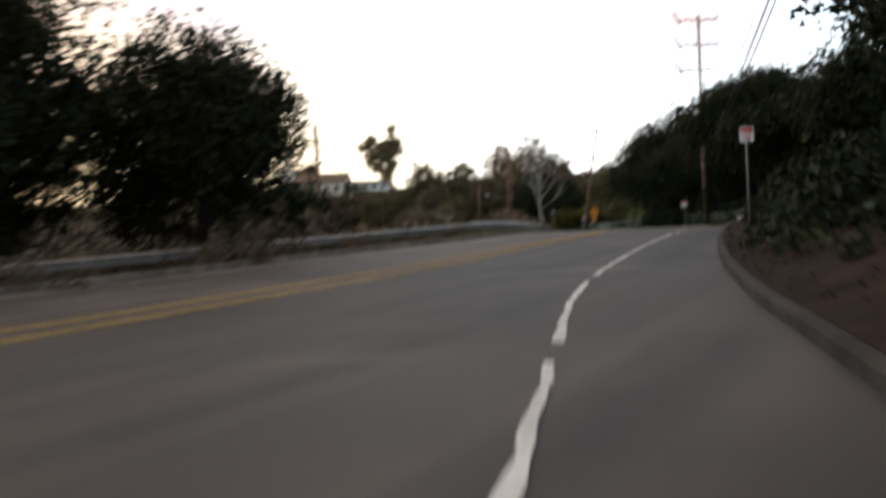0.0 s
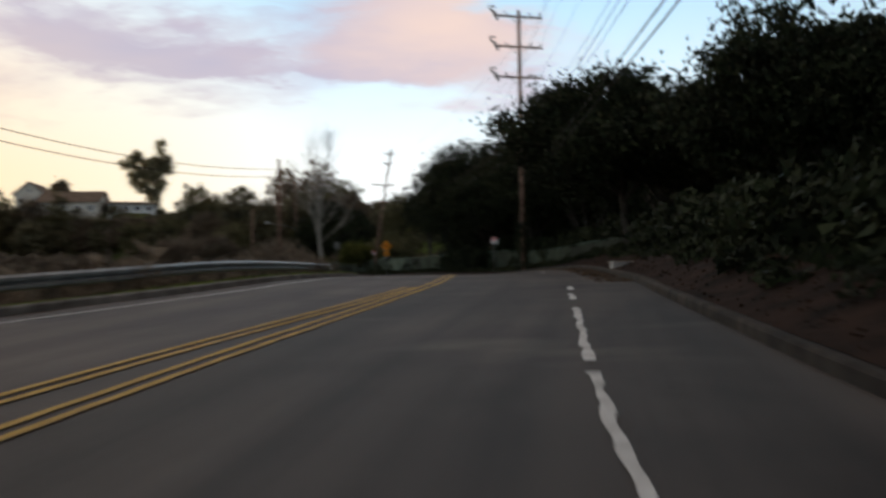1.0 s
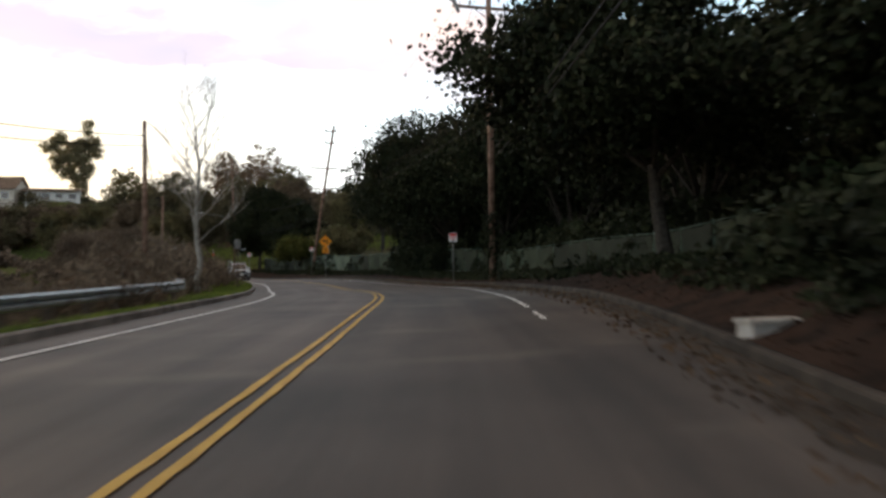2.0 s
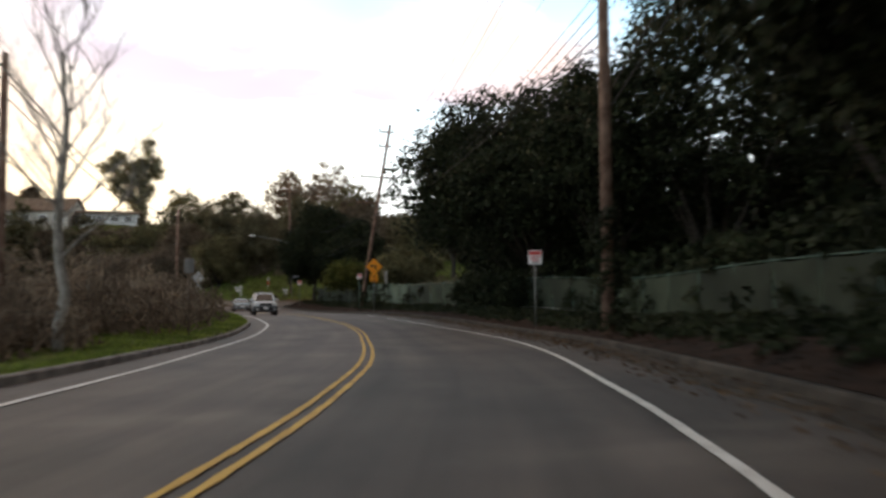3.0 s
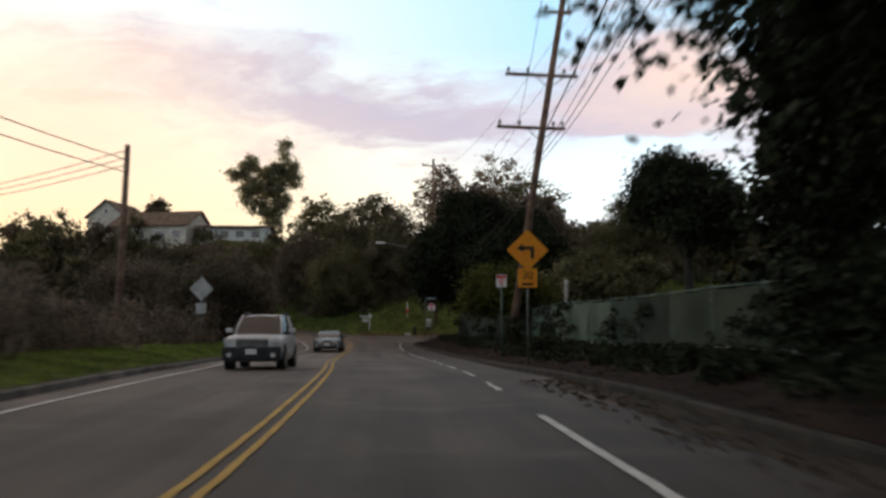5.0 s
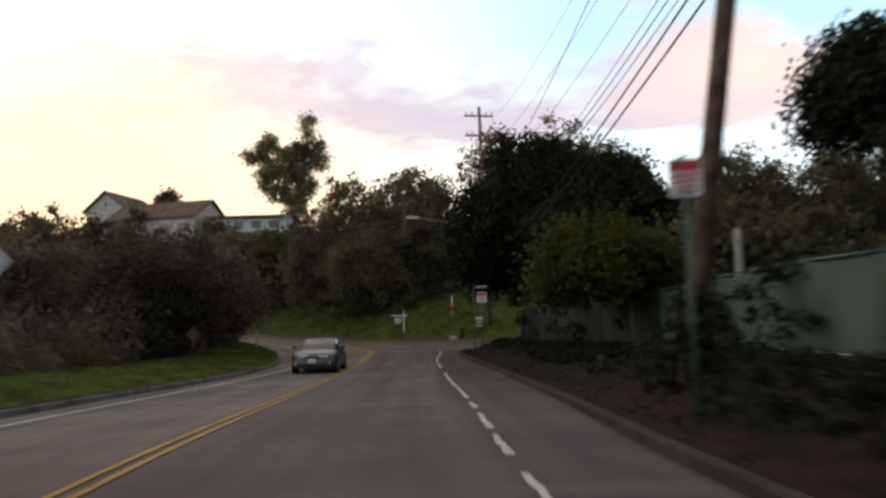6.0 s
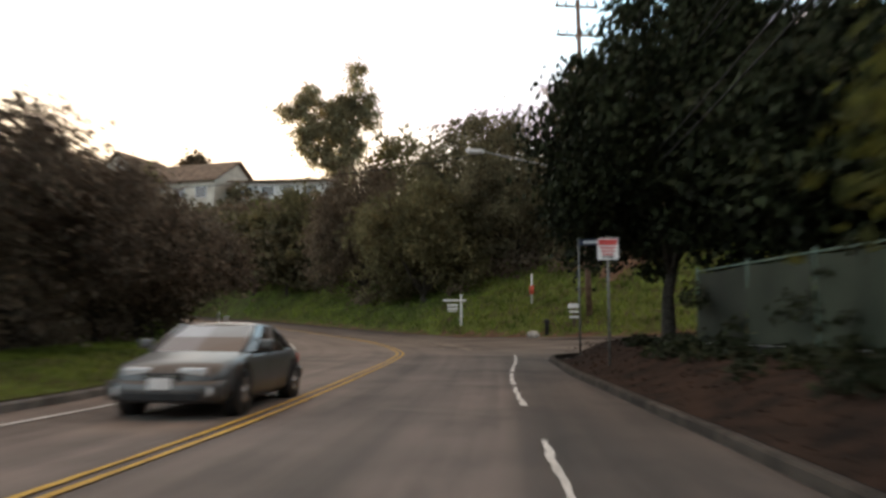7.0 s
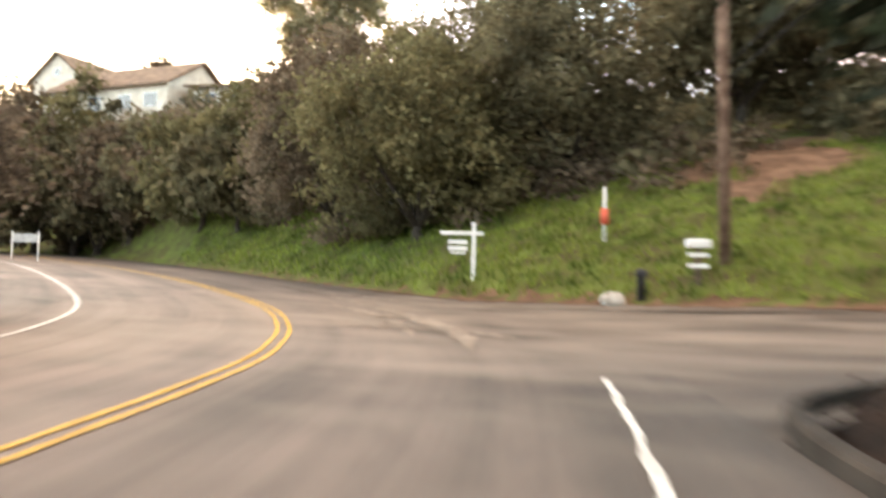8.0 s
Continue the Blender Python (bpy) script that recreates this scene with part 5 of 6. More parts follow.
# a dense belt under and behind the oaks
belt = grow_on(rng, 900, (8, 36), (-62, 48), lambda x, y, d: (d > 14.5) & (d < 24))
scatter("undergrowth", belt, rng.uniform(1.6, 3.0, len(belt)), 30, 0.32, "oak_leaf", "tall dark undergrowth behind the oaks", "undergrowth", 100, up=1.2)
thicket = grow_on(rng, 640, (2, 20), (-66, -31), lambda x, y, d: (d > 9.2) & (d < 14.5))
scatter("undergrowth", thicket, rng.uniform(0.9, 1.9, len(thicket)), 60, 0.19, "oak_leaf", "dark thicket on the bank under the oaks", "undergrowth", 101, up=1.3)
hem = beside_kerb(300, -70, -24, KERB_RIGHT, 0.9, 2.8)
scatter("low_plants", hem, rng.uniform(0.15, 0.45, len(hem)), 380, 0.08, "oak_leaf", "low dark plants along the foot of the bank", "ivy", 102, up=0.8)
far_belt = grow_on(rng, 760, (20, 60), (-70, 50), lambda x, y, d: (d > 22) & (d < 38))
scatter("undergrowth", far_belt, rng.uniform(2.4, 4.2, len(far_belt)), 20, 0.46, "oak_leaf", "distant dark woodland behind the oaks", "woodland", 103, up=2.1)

garden = grow_on(rng, 420, (-10, 22), (36, 82), lambda x, y, d: (x > np.interp(y, (36, 45, 55, 62, 68, 74, 82), (4.2, 1.2, -1.3, -4.4, -7.5, -8.0, -6.0))) & (y < 81))
scatter("undergrowth", garden, rng.uniform(0.8, 1.6, len(garden)), 75, 0.17, "green_brush", "olive and brown garden shrubs behind the fence", "undergrowth", 108, up=1.15)

# tall dark shrubs before a stretch of the fence, and a thicket that fills the gap under the oaks behind it
FENCE_Y, FENCE_X = (-25, -22, -10, -2, 7, 17, 27, 37, 45, 55, 65, 74), (13.25, 13.2, 12.8, 12.3, 11.2, 9.0, 6.3, 2.6, -0.1, -2.6, -5.6, -9.2)
wall_y = rng.uniform(17.5, 26.0, 130)
wall_x = np.interp(wall_y, FENCE_Y, FENCE_X) + rng.uniform(-1.5, -0.3, 130)
front = np.stack([wall_x, wall_y, ground_z(wall_x, wall_y) + rng.uniform(0, 1.3, 130)], 1)
scatter("roadside_bushes", front, rng.uniform(0.5, 1.0, 130), 260, 0.11, "oak_leaf", "tall dark evergreen bushes hiding part of the fence", "bushes", 105, up=1.3)
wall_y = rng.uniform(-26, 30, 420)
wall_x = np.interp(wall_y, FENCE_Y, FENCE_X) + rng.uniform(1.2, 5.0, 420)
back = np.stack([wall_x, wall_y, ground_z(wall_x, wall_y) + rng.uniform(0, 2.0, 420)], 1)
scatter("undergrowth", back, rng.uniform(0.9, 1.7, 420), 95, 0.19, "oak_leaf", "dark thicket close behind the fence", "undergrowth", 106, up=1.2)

# ---- street furniture ----
def rod(name, pts, r, mat, parent, sides=8, label=""):
    return part(name, tube(bmesh.new(), pts, r, sides), mat, parent, label, smooth=True)


def utility_pole(x, y, top, lean, arms, label, r=0.17):
    """A wooden pole; arms: (height, to the left, to the right, braced) along the given direction."""
    z0 = gz(x, y)
    ob = thing("utility_pole", pose(x, y, z0), label, "utility pole", "poles of the power line")
    h = top - z0
    at = lambda z: Vector((lean[0] * z / h, lean[1] * z / h, z))
    rod("pole", [(0, 0, -0.6), at(h * 0.5), at(h)], [r, r * 0.86, r * 0.68], "pole_wood", ob, 10)
    for z, left, right, braced, direction in arms:
        zc = z - z0
        d = Vector((math.cos(direction), math.sin(direction), 0)); n = Vector((-d.y, d.x, 0))
        c = at(zc) + n * (r + 0.03)
        bm = bmesh.new()
        m = Matrix.Translation(c) @ Matrix.Rotation(direction, 4, "Z")
        box(bm, (left + right, 0.11, 0.13), ((right - left) / 2, 0, 0), m, bevel=0.012)
        arm = part("crossarm", bm, "pole_wood", ob)
        for s in ([-left + 0.12, right - 0.12] if left + right < 2.2 else [-left + 0.12, -left * 0.5, right * 0.5, right - 0.12]):
            bm = bmesh.new()
            p = c + d * s
            tube(bm, [p + Vector((0, 0, 0.06)), p + Vector((0, 0, 0.16)), p + Vector((0, 0, 0.17)), p + Vector((0, 0, 0.3))], [0.03, 0.035, 0.085, 0.05], 8)
            part("insulator", bm, "insulator", arm, smooth=True)
        if braced:
            for s in (-0.6, 0.6):
                rod("brace", [c + d * s + Vector((0, 0, -0.06)), at(zc - 0.55) + n * (r * 0.9)], 0.022, "sign_post", ob, 5)
    return ob


A0 = radians(8)
first_pole = utility_pole(6.55, -10.3, 18.7, (0.0, 0.0), ((18.35, 1.75, 1.75, 1, A0), (16.25, 1.75, 1.75, 1, A0), (14.15, 1.75, 1.75, 1, A0), (10.95, 1.9, 1.9, 0, A0)),
             "tall weathered wooden power pole with three crossarms")
for z in (18.35, 16.25, 14.15):
    c = Vector((6.55 - 1.75 * math.cos(A0), -10.45 - 1.75 * math.sin(A0), z)) - first_pole.matrix_basis.translation
    rod("insulator_string", [c + Vector(o) for o in ((0.2, 0, -0.42), (0.08, 0, -0.1), (-0.05, 0, 0.12), (-0.3, 0, 0.28), (-0.36, 0, 0.48), (-0.1, 0, 0.52), (0.08, 0, 0.4))], [0.09, 0.10, 0.09, 0.07, 0.06, 0.06, 0.04], "insulator", first_pole, 7, "pale curled insulator string")
utility_pole(-2.6, 40.9, 17.5, (2.6, 0.4), ((16.9, 0.9, 0.5, 0, radians(18)), (15.6, 0.7, 0.5, 0, radians(18)), (12.85, 1.9, 1.2, 1, radians(18)), (10.6, 1.9, 1.0, 1, radians(18))),
             "leaning wooden power pole beside the fence")
utility_pole(-15.9, 93.6, 20.9, (-0.2, -1.2), ((20.2, 1.2, 1.2, 0, radians(25)), (18.6, 1.2, 1.2, 0, radians(25))), "reddish wooden power pole on the hillside")
utility_pole(-17.2, 36.5, 9.4, (0.1, 0), (), "short plain wooden pole in the brush", 0.15)
utility_pole(-9.9, -7.7, 8.9, (0, 0), (), "short plain wooden pole beside the verge", 0.14)
utility_pole(-19.0, -34.0, 7.4, (-0.45, 0), (), "short wooden pole rising from the ravine scrub", 0.16)


def span(name, a, b, sag, label, r=0.014, n=14):
    a, b = Vector(a), Vector(b)
    pts = [a.lerp(b, k / n) - Vector((0, 0, sag * 4 * (k / n) * (1 - k / n))) for k in range(n + 1)]
    ob = part(name, tube(bmesh.new(), pts, r, 5), "wire", None)
    return tagged(ob, label, "power line", "overhead lines")


LINE = "thin black overhead power line between poles"
d0 = (math.cos(A0), math.sin(A0))
# three crossarms carry thin lines, the low arm heavier ones, and the pole itself two thick cables
for z, o, r in ((18.65, 1.6, 0.007), (16.55, 1.6, 0.007), (14.45, 1.6, 0.007), (11.25, 1.75, 0.015), (11.25, 1.35, 0.017), (11.25, 0.95, 0.012), (11.25, -1.75, 0.008)):
    p = (6.55 + d0[0] * o, -10.3 + d0[1] * o, z)
    span("power_line", p, (-1.9 + 0.5 * o, -84, z - 0.6), 1.2, LINE, r)
    lean_x = -2.6 + 2.6 * (z - 1.6) / 16.5
    q = (lean_x + o * 0.6, 41.2 + o * 0.2, z - 0.6 if z < 12 else z - 1.7)
    span("power_line", p, q, 1.3, LINE, r)
    span("power_line", q, (-15.9 + o * 0.6, 93.0 + o * 0.3, 12.6 if z < 12 else z + 1.6), 1.2, LINE, max(r, 0.011))
for o, z in ((0.17, 7.3), (0.2, 6.9)):
    span("power_line", (6.55 + o, -10.3, z), (-2.1, -84, z), 0.8, LINE, 0.024)
    span("power_line", (-1.75, 40.8, z + 0.6), (-15.8, 93.3, z + 1.4), 0.8, LINE, 0.022)
span("power_line", (6.72, -10.3, 9.05), (-1.5, 40.8, 9.4), 0.9, LINE, 0.02)
for z in (6.6, 6.1):
    span("power_line", (-19.4, -34, z), (-9.9, -7.7, z + 1.6), 0.6, LINE, 0.02)
    span("power_line", (-19.4, -34, z), (-48, -72, z + 1.0), 0.8, LINE, 0.02)
    span("power_line", (-9.9, -7.7, z + 1.6), (-17.1, 36.5, z + 2.2), 0.9, LINE, 0.02)
for z in (9.2, 8.9, 8.6):
    span("power_line", (-17.1, 36.5, z), (-64, 66, z + 4.5), 1.0, LINE, 0.02)
span("power_line", (-20.4, 88.3, 11.3), (-50, 80, 10.0), 0.9, LINE, 0.02)

# street light on the hillside pole
lamp = thing("street_lamp", pose(-16.0, 92.9, 10.6), "grey cobra-head street lamp on a long arm", "street lamp")
rod("arm", [(0.05, 0.1, 0), (-1.6, -1.5, 0.55), (-4.3, -4.0, 0.95)], [0.06, 0.05, 0.04], "steel", lamp, 8)
bm = bmesh.new()
box(bm, (0.95, 0.34, 0.16), (0, 0, 0), Matrix.Translation((-4.75, -4.4, 0.95)) @ Matrix.Rotation(radians(43), 4, "Z"), bevel=0.06)
part("lamp_head", bm, "sign_white", lamp)
bm = bmesh.new()
box(bm, (0.5, 0.24, 0.08), (-0.1, 0, -0.1), Matrix.Translation((-4.75, -4.4, 0.95)) @ Matrix.Rotation(radians(43), 4, "Z"), bevel=0.03)
part("lens", bm, "headlamp", lamp)


def plate(bm, w, h, t=0.006, r=0.04, at=(0, 0, 0), rot=0.0):
    """A flat sheet with rounded corners, facing -y."""
    pts = []
    for cx, cz, a0 in ((w / 2 - r, h / 2 - r, 0), (-w / 2 + r, h / 2 - r, 90), (-w / 2 + r, -h / 2 + r, 180), (w / 2 - r, -h / 2 + r, 270)):
        for k in range(4):
            a = radians(a0 + 30 * k)
            pts.append((cx + r * math.cos(a), cz + r * math.sin(a)))
    c, s = math.cos(rot), math.sin(rot)
    pts = [(at[0] + c * u - s * v, at[2] + s * u + c * v) for u, v in pts]
    f = [bm.verts.new((u, at[1] - t, v)) for u, v in pts]
    b = [bm.verts.new((u, at[1], v)) for u, v in pts]
    bm.faces.new(f); bm.faces.new(b[::-1])
    for k in range(len(pts)):
        bm.faces.new((f[k], b[k], b[(k + 1) % len(pts)], f[(k + 1) % len(pts)]))
    return bm


def sign_post(x, y, top, facing, label, category="road sign", mat="sign_post", r=0.03, name="road_sign"):
    z0 = gz(x, y)
    ob = thing(name, pose(x, y, z0, 0, 0, facing), label, category)
    rod("post", [(0, 0.03, -0.4), (0, 0.03, top - z0)], r, mat, ob, 8)
    return ob, z0


def parking_sign(x, y, zc, facing, w=0.5, h=0.52, mat="sign_post"):
    """White sign with a red heading; its small print is out of reach, so it is drawn as bars."""
    ob, z0 = sign_post(x, y, zc + h / 2 + 0.05, facing, "white parking restriction sign with red heading on a metal post", mat=mat)
    z = zc - z0
    face = part("panel", plate(bmesh.new(), w, h, at=(0, -0.002, z)), "sign_white", ob)
    part("heading", plate(bmesh.new(), w * 0.9, h * 0.28, 0.003, 0.01, (0, -0.009, z + h * 0.31)), "sign_red", face, "red printed heading band")
    for k, (bw, bz) in enumerate(((0.72, 0.05), (0.62, -0.1), (0.5, -0.25))):
        part("print_bar", plate(bmesh.new(), w * bw, h * 0.075, 0.003, 0.008, (0, -0.009, z + h * bz)), "sign_red", face)
    part("arrow_bar", plate(bmesh.new(), w * 0.55, h * 0.06, 0.003, 0.008, (0, -0.009, z - h * 0.38)), "black", face)
    return ob


parking_sign(-0.37, -60.1, 2.15, 4, 0.34, 0.38)
parking_sign(6.14, -1.0, 3.45, -2)
parking_sign(-11.4, 68.8, 4.22, 12)
parking_sign(-2.5, 38.0, 4.0, 8, 0.38, 0.46, "fence_metal")


def turn_arrow(w):
    """Left-turn arrow outline in the plane x, z."""
    pts = [(-0.34, 0.06), (-0.13, 0.20), (-0.13, 0.115), (0.20, 0.115), (0.20, -0.27), (0.10, -0.27), (0.10, 0.012), (-0.13, 0.012), (-0.13, -0.075)]
    return [(u * w, v * w) for u, v in pts]


ob, z0 = sign_post(-1.1, 33.0, 5.2, 12, "amber bent-arrow warning sign with advisory speed plate", mat="sign_post", r=0.035)
z = 4.60 - z0
face = part("diamond", plate(bmesh.new(), 0.93, 0.93, 0.006, 0.06, (0, -0.002, z), radians(45)), "sign_yellow", ob, "amber diamond panel")
bm = bmesh.new()
a = turn_arrow(1.0)
f = [bm.verts.new((u, -0.0125, z + v)) for u, v in a]; b = [bm.verts.new((u, -0.009, z + v)) for u, v in a]
bm.faces.new(f); bm.faces.new(b[::-1])
for k in range(len(a)):
    bm.faces.new((f[k], b[k], b[(k + 1) % len(a)], f[(k + 1) % len(a)]))
part("arrow", bm, "black", face, "black bent arrow")
zp = 3.73 - z0
face = part("speed_plate", plate(bmesh.new(), 0.6, 0.6, 0.006, 0.04, (0, -0.002, zp)), "sign_yellow", ob, "amber advisory speed plate")


def lettering(text, size, at, parent, mat, name="lettering"):
    cu = bpy.data.curves.new(name, "FONT")
    cu.body, cu.size, cu.align_x, cu.align_y, cu.extrude = text, size, "CENTER", "CENTER", 0.0015
    tmp = bpy.data.objects.new(name, cu)
    scene.collection.objects.link(tmp)
    me = bpy.data.meshes.new_from_object(tmp.evaluated_get(bpy.context.evaluated_depsgraph_get()))
    bpy.data.objects.remove(tmp)
    me.materials.clear()
    o = mesh_part(name, me, mat, parent)
    o.matrix_basis = Matrix.Translation(at) @ Matrix.Rotation(radians(90), 4, "X")
    return o


lettering("30", 0.36, (0, -0.0105, zp + 0.08), face, "black", "numerals")
part("print_bar", plate(bmesh.new(), 0.34, 0.06, 0.003, 0.01, (0, -0.009, zp - 0.19)), "black", face)

# the back of a warning sign for the other lane
ob, z0 = sign_post(-17.05, 43.0, 4.75, 12, "bare aluminium backs of a diamond sign and plate above the verge", r=0.035)
part("diamond", plate(bmesh.new(), 0.8, 0.8, 0.006, 0.06, (0, -0.03, 4.1 - z0), radians(45)), "sign_back", ob)
part("plate", plate(bmesh.new(), 0.48, 0.48, 0.006, 0.04, (0, -0.03, 3.2 - z0)), "sign_back", ob)
ob, z0 = sign_post(-6.1, -2.2, 3.45, 0, "weathered grey back of a rectangular road sign", mat="post_wood")
part("panel", plate(bmesh.new(), 0.34, 0.5, 0.006, 0.03, (0, -0.03, 3.12 - z0)), "dull_back", ob)
ob, z0 = sign_post(-29.4, 79.8, 3.0, 20, "slim marker post with small white plates on the verge")
part("panel", plate(bmesh.new(), 0.22, 0.3, 0.006, 0.02, (0, -0.03, 2.85 - z0)), "sign_white", ob)
ob, z0 = sign_post(-28.5, 77.9, 3.1, 20, "slim white delineator post on the verge", mat="white_wood", r=0.035)
part("reflector", plate(bmesh.new(), 0.1, 0.2, 0.006, 0.02, (0, -0.03, 2.95 - z0)), "sign_back", ob)
ob, z0 = sign_post(-21.5, 58.7, 2.9, 30, "rusty brown back of a small diamond sign among the shrubs", mat="post_wood")
part("diamond", plate(bmesh.new(), 0.46, 0.46, 0.006, 0.03, (0, -0.03, 2.62 - z0), radians(45)), "rust", ob)
ob, z0 = sign_post(-54.6, 106.0, 5.35, 25, "small white board between two posts at the foot of the hill", mat="white_wood", r=0.05)
rod("post", [(-1.5, 0.03, -0.4), (-1.5, 0.03, 5.35 - z0)], 0.05, "white_wood", ob, 8)
part("panel", plate(bmesh.new(), 1.4, 0.5, 0.03, 0.02, (-0.75, -0.03, 4.95 - z0)), "sign_back", ob)

# street name post on the island
ob, z0 = sign_post(-13.3, 75.7, 5.35, 14, "grey post with blue street name blade", "street sign", r=0.035, name="street_name_sign")
part("name_blade", plate(bmesh.new(), 0.9, 0.2, 0.006, 0.02, (0.45, -0.01, 5.2 - z0)), "street_blue", ob)
part("print_bar", plate(bmesh.new(), 0.62, 0.07, 0.003, 0.01, (0.45, -0.018, 5.2 - z0)), "sign_white", bpy.data.objects["name_blade"])

# estate post on the hillside
x, y = -23.5, 94.6
z0 = gz(x, y)
ob = thing("estate_sign_post", pose(x, y, z0, 0, 0, 22), "white painted wooden estate sign post with hanging board", "sign post")
bm = bmesh.new(); box(bm, (0.13, 0.13, 2.0), (0, 0, 0.72), bevel=0.012); part("post", bm, "white_wood", ob)
bm = bmesh.new(); box(bm, (1.36, 0.1, 0.12), (-0.38, 0, 1.42), bevel=0.012); part("crossbar", bm, "white_wood", ob)
bm = bmesh.new(); box(bm, (0.18, 0.18, 0.05), (0, 0, 1.74), bevel=0.012); part("cap", bm, "white_wood", ob)
for k, (w, zz) in enumerate(((0.62, 1.14), (0.62, 0.94), (0.5, 0.80))):
    bm = bmesh.new(); box(bm, (w, 0.03, 0.13 if k < 2 else 0.07), (-0.5, 0, zz), bevel=0.006)
    part("hanging_board", bm, "white_wood", ob)
for u in (-0.75, -0.25):
    rod("hook", [(u, 0, 1.37), (u, 0, 0.76)], 0.012, "sign_post", ob, 5)

# letter box with white bars, a dark hydrant-like post and a pale stone
x, y = -16.5, 92.3
z0 = gz(x, y)
ob = thing("mailbox", pose(x, y, z0, 0, 0, 15), "white-topped mailbox stand with pale slats", "mailbox")
bm = bmesh.new(); box(bm, (0.62, 0.3, 0.24), (0, 0, 1.08), bevel=0.05); part("box", bm, "white_wood", ob)
for zz in (0.78, 0.5):
    bm = bmesh.new(); box(bm, (0.52, 0.05, 0.11), (0, -0.06, zz), bevel=0.01); part("slat", bm, "white_wood", ob)
bm = bmesh.new(); box(bm, (0.14, 0.12, 1.2), (0, 0.04, 0.4), bevel=0.01); part("post", bm, "post_wood", ob)
x, y = -17.9, 92.0
ob = thing("marker_post", pose(x, y, gz(x, y)), "short dark post with a rounded cap", "post")
part("post", tube(bmesh.new(), [(0, 0, -0.3), (0, 0, 0.62), (0, 0, 0.66), (0, 0, 0.8), (0, 0, 0.86)], [0.11, 0.11, 0.15, 0.14, 0.05], 10), "car_dark", ob, smooth=True)
x, y = -18.6, 91.9
bm = bmesh.new()
bmesh.ops.create_icosphere(bm, subdivisions=3, radius=0.36)
for v in bm.verts:
    v.co *= 1 + 0.16 * noise.noise(v.co * 4)
    v.co.z *= 0.75
ob = part("stone", bm, "stone", None, smooth=True)
ob.matrix_basis = pose(x, y, gz(x, y) + 0.12)
tagged(ob, "pale rounded roadside stone", "stone")

# red and white gas line marker
x, y = -19.7, 96.3
z0 = gz(x, y)
ob = thing("pipeline_marker", pose(x, y, z0), "slim white marker post with a red band", "marker post")
rod("post", [(0, 0, -0.3), (0, 0, 1.75)], 0.045, "white_wood", ob, 8)
rod("band", [(0, 0, 0.55), (0, 0, 1.05)], 0.13, "red_plastic", ob, 10, "red plastic band")

# ---- the guard rail ----
rail = thing("guard_rail", Matrix.Identity(4), "galvanised steel guard rail on wooden posts", "guard rail")
p, r, z = along(-92, -21, moved(KERB_LEFT, -1.5), 0.5)
gzz = ground_z(p[:, 0], p[:, 1])
profile = [(-0.0, 0.36), (0.07, 0.40), (0.07, 0.46), (0.0, 0.51), (0.07, 0.56), (0.07, 0.62), (0.0, 0.67), (-0.02, 0.67), (0.045, 0.61), (0.045, 0.57), (-0.02, 0.51), (0.045, 0.45), (0.045, 0.41), (-0.02, 0.36)]
for a in range(0, len(p) - 1, 8):
    b = min(a + 8, len(p) - 1)
    verts, faces, m = [], [], len(profile)
    for i in range(a, b + 1):
        for u, h in profile:
            verts.append((*(p[i] + r[i] * u), gzz[i] + h))
    for i in range(b - a):
        for k in range(m):
            faces.append((i * m + k, i * m + (k + 1) % m, (i + 1) * m + (k + 1) % m, (i + 1) * m + k))
    raw("beam", verts, faces, "steel", rail)
bm = bmesh.new()
tube(bm, [(*(p[-1] - r[-1] * 0.1), gzz[-1] + 0.4), (*(p[-1] - r[-1] * 0.1), gzz[-1] + 0.75)], 0.14, 12)
part("end_piece", bm, "steel", rail, smooth=True)
bm = bmesh.new(); box(bm, (0.16, 0.2, 1.1), (0, 0, 0.12), bevel=0.01)
post_mesh = bpy.data.meshes.new("post"); bm.to_mesh(post_mesh); bm.free(); post_mesh.materials.append(M["post_wood"])
for i in range(2, len(p), 4):
    o = new("post", post_mesh); o.parent = rail
    o.matrix_basis = Matrix.Translation((*(p[i] - r[i] * 0.12), gzz[i])) @ Matrix.Rotation(math.atan2(r[i][1], r[i][0]), 4, "Z")

# ---- the fence with green screen panels ----
def box_between(a, b, lo, hi, half):
    """A straight beam from one post to the next."""
    d = (b - a).normalized(); side = Vector((-d.y, d.x, 0)) * half
    bm = bmesh.new()
    v = [bm.verts.new(p + side * s + Vector((0, 0, h))) for p in (a + d * 0.01, b - d * 0.01) for s, h in ((-1, lo), (1, lo), (1, hi), (-1, hi))]
    for f in ((0, 1, 2, 3), (7, 6, 5, 4), (0, 4, 5, 1), (1, 5, 6, 2), (2, 6, 7, 3), (3, 7, 4, 0)):
        bm.faces.new([v[k] for k in f])
    return bm


fence = thing("screen_fence", Matrix.Identity(4), "chain-link fence with green privacy screens, some paler", "fence")
FENCE = spline([(13.25, -25), (13.2, -22), (12.8, -10), (12.3, -2), (11.2, 7), (9.0, 17), (6.3, 27), (2.6, 37), (-0.1, 45), (-2.6, 55), (-5.8, 62), (-9.4, 69.85)], 0.25)
fa = np.r_[0, np.cumsum(np.hypot(*np.diff(FENCE, axis=0).T))]
n_bay = int(fa[-1] / 2.6)
posts = [np.array([np.interp(fa[-1] * k / n_bay, fa, FENCE[:, 0]), np.interp(fa[-1] * k / n_bay, fa, FENCE[:, 1])]) for k in range(n_bay + 1)]
pz = [gz(*q) for q in posts]
FH = 1.85
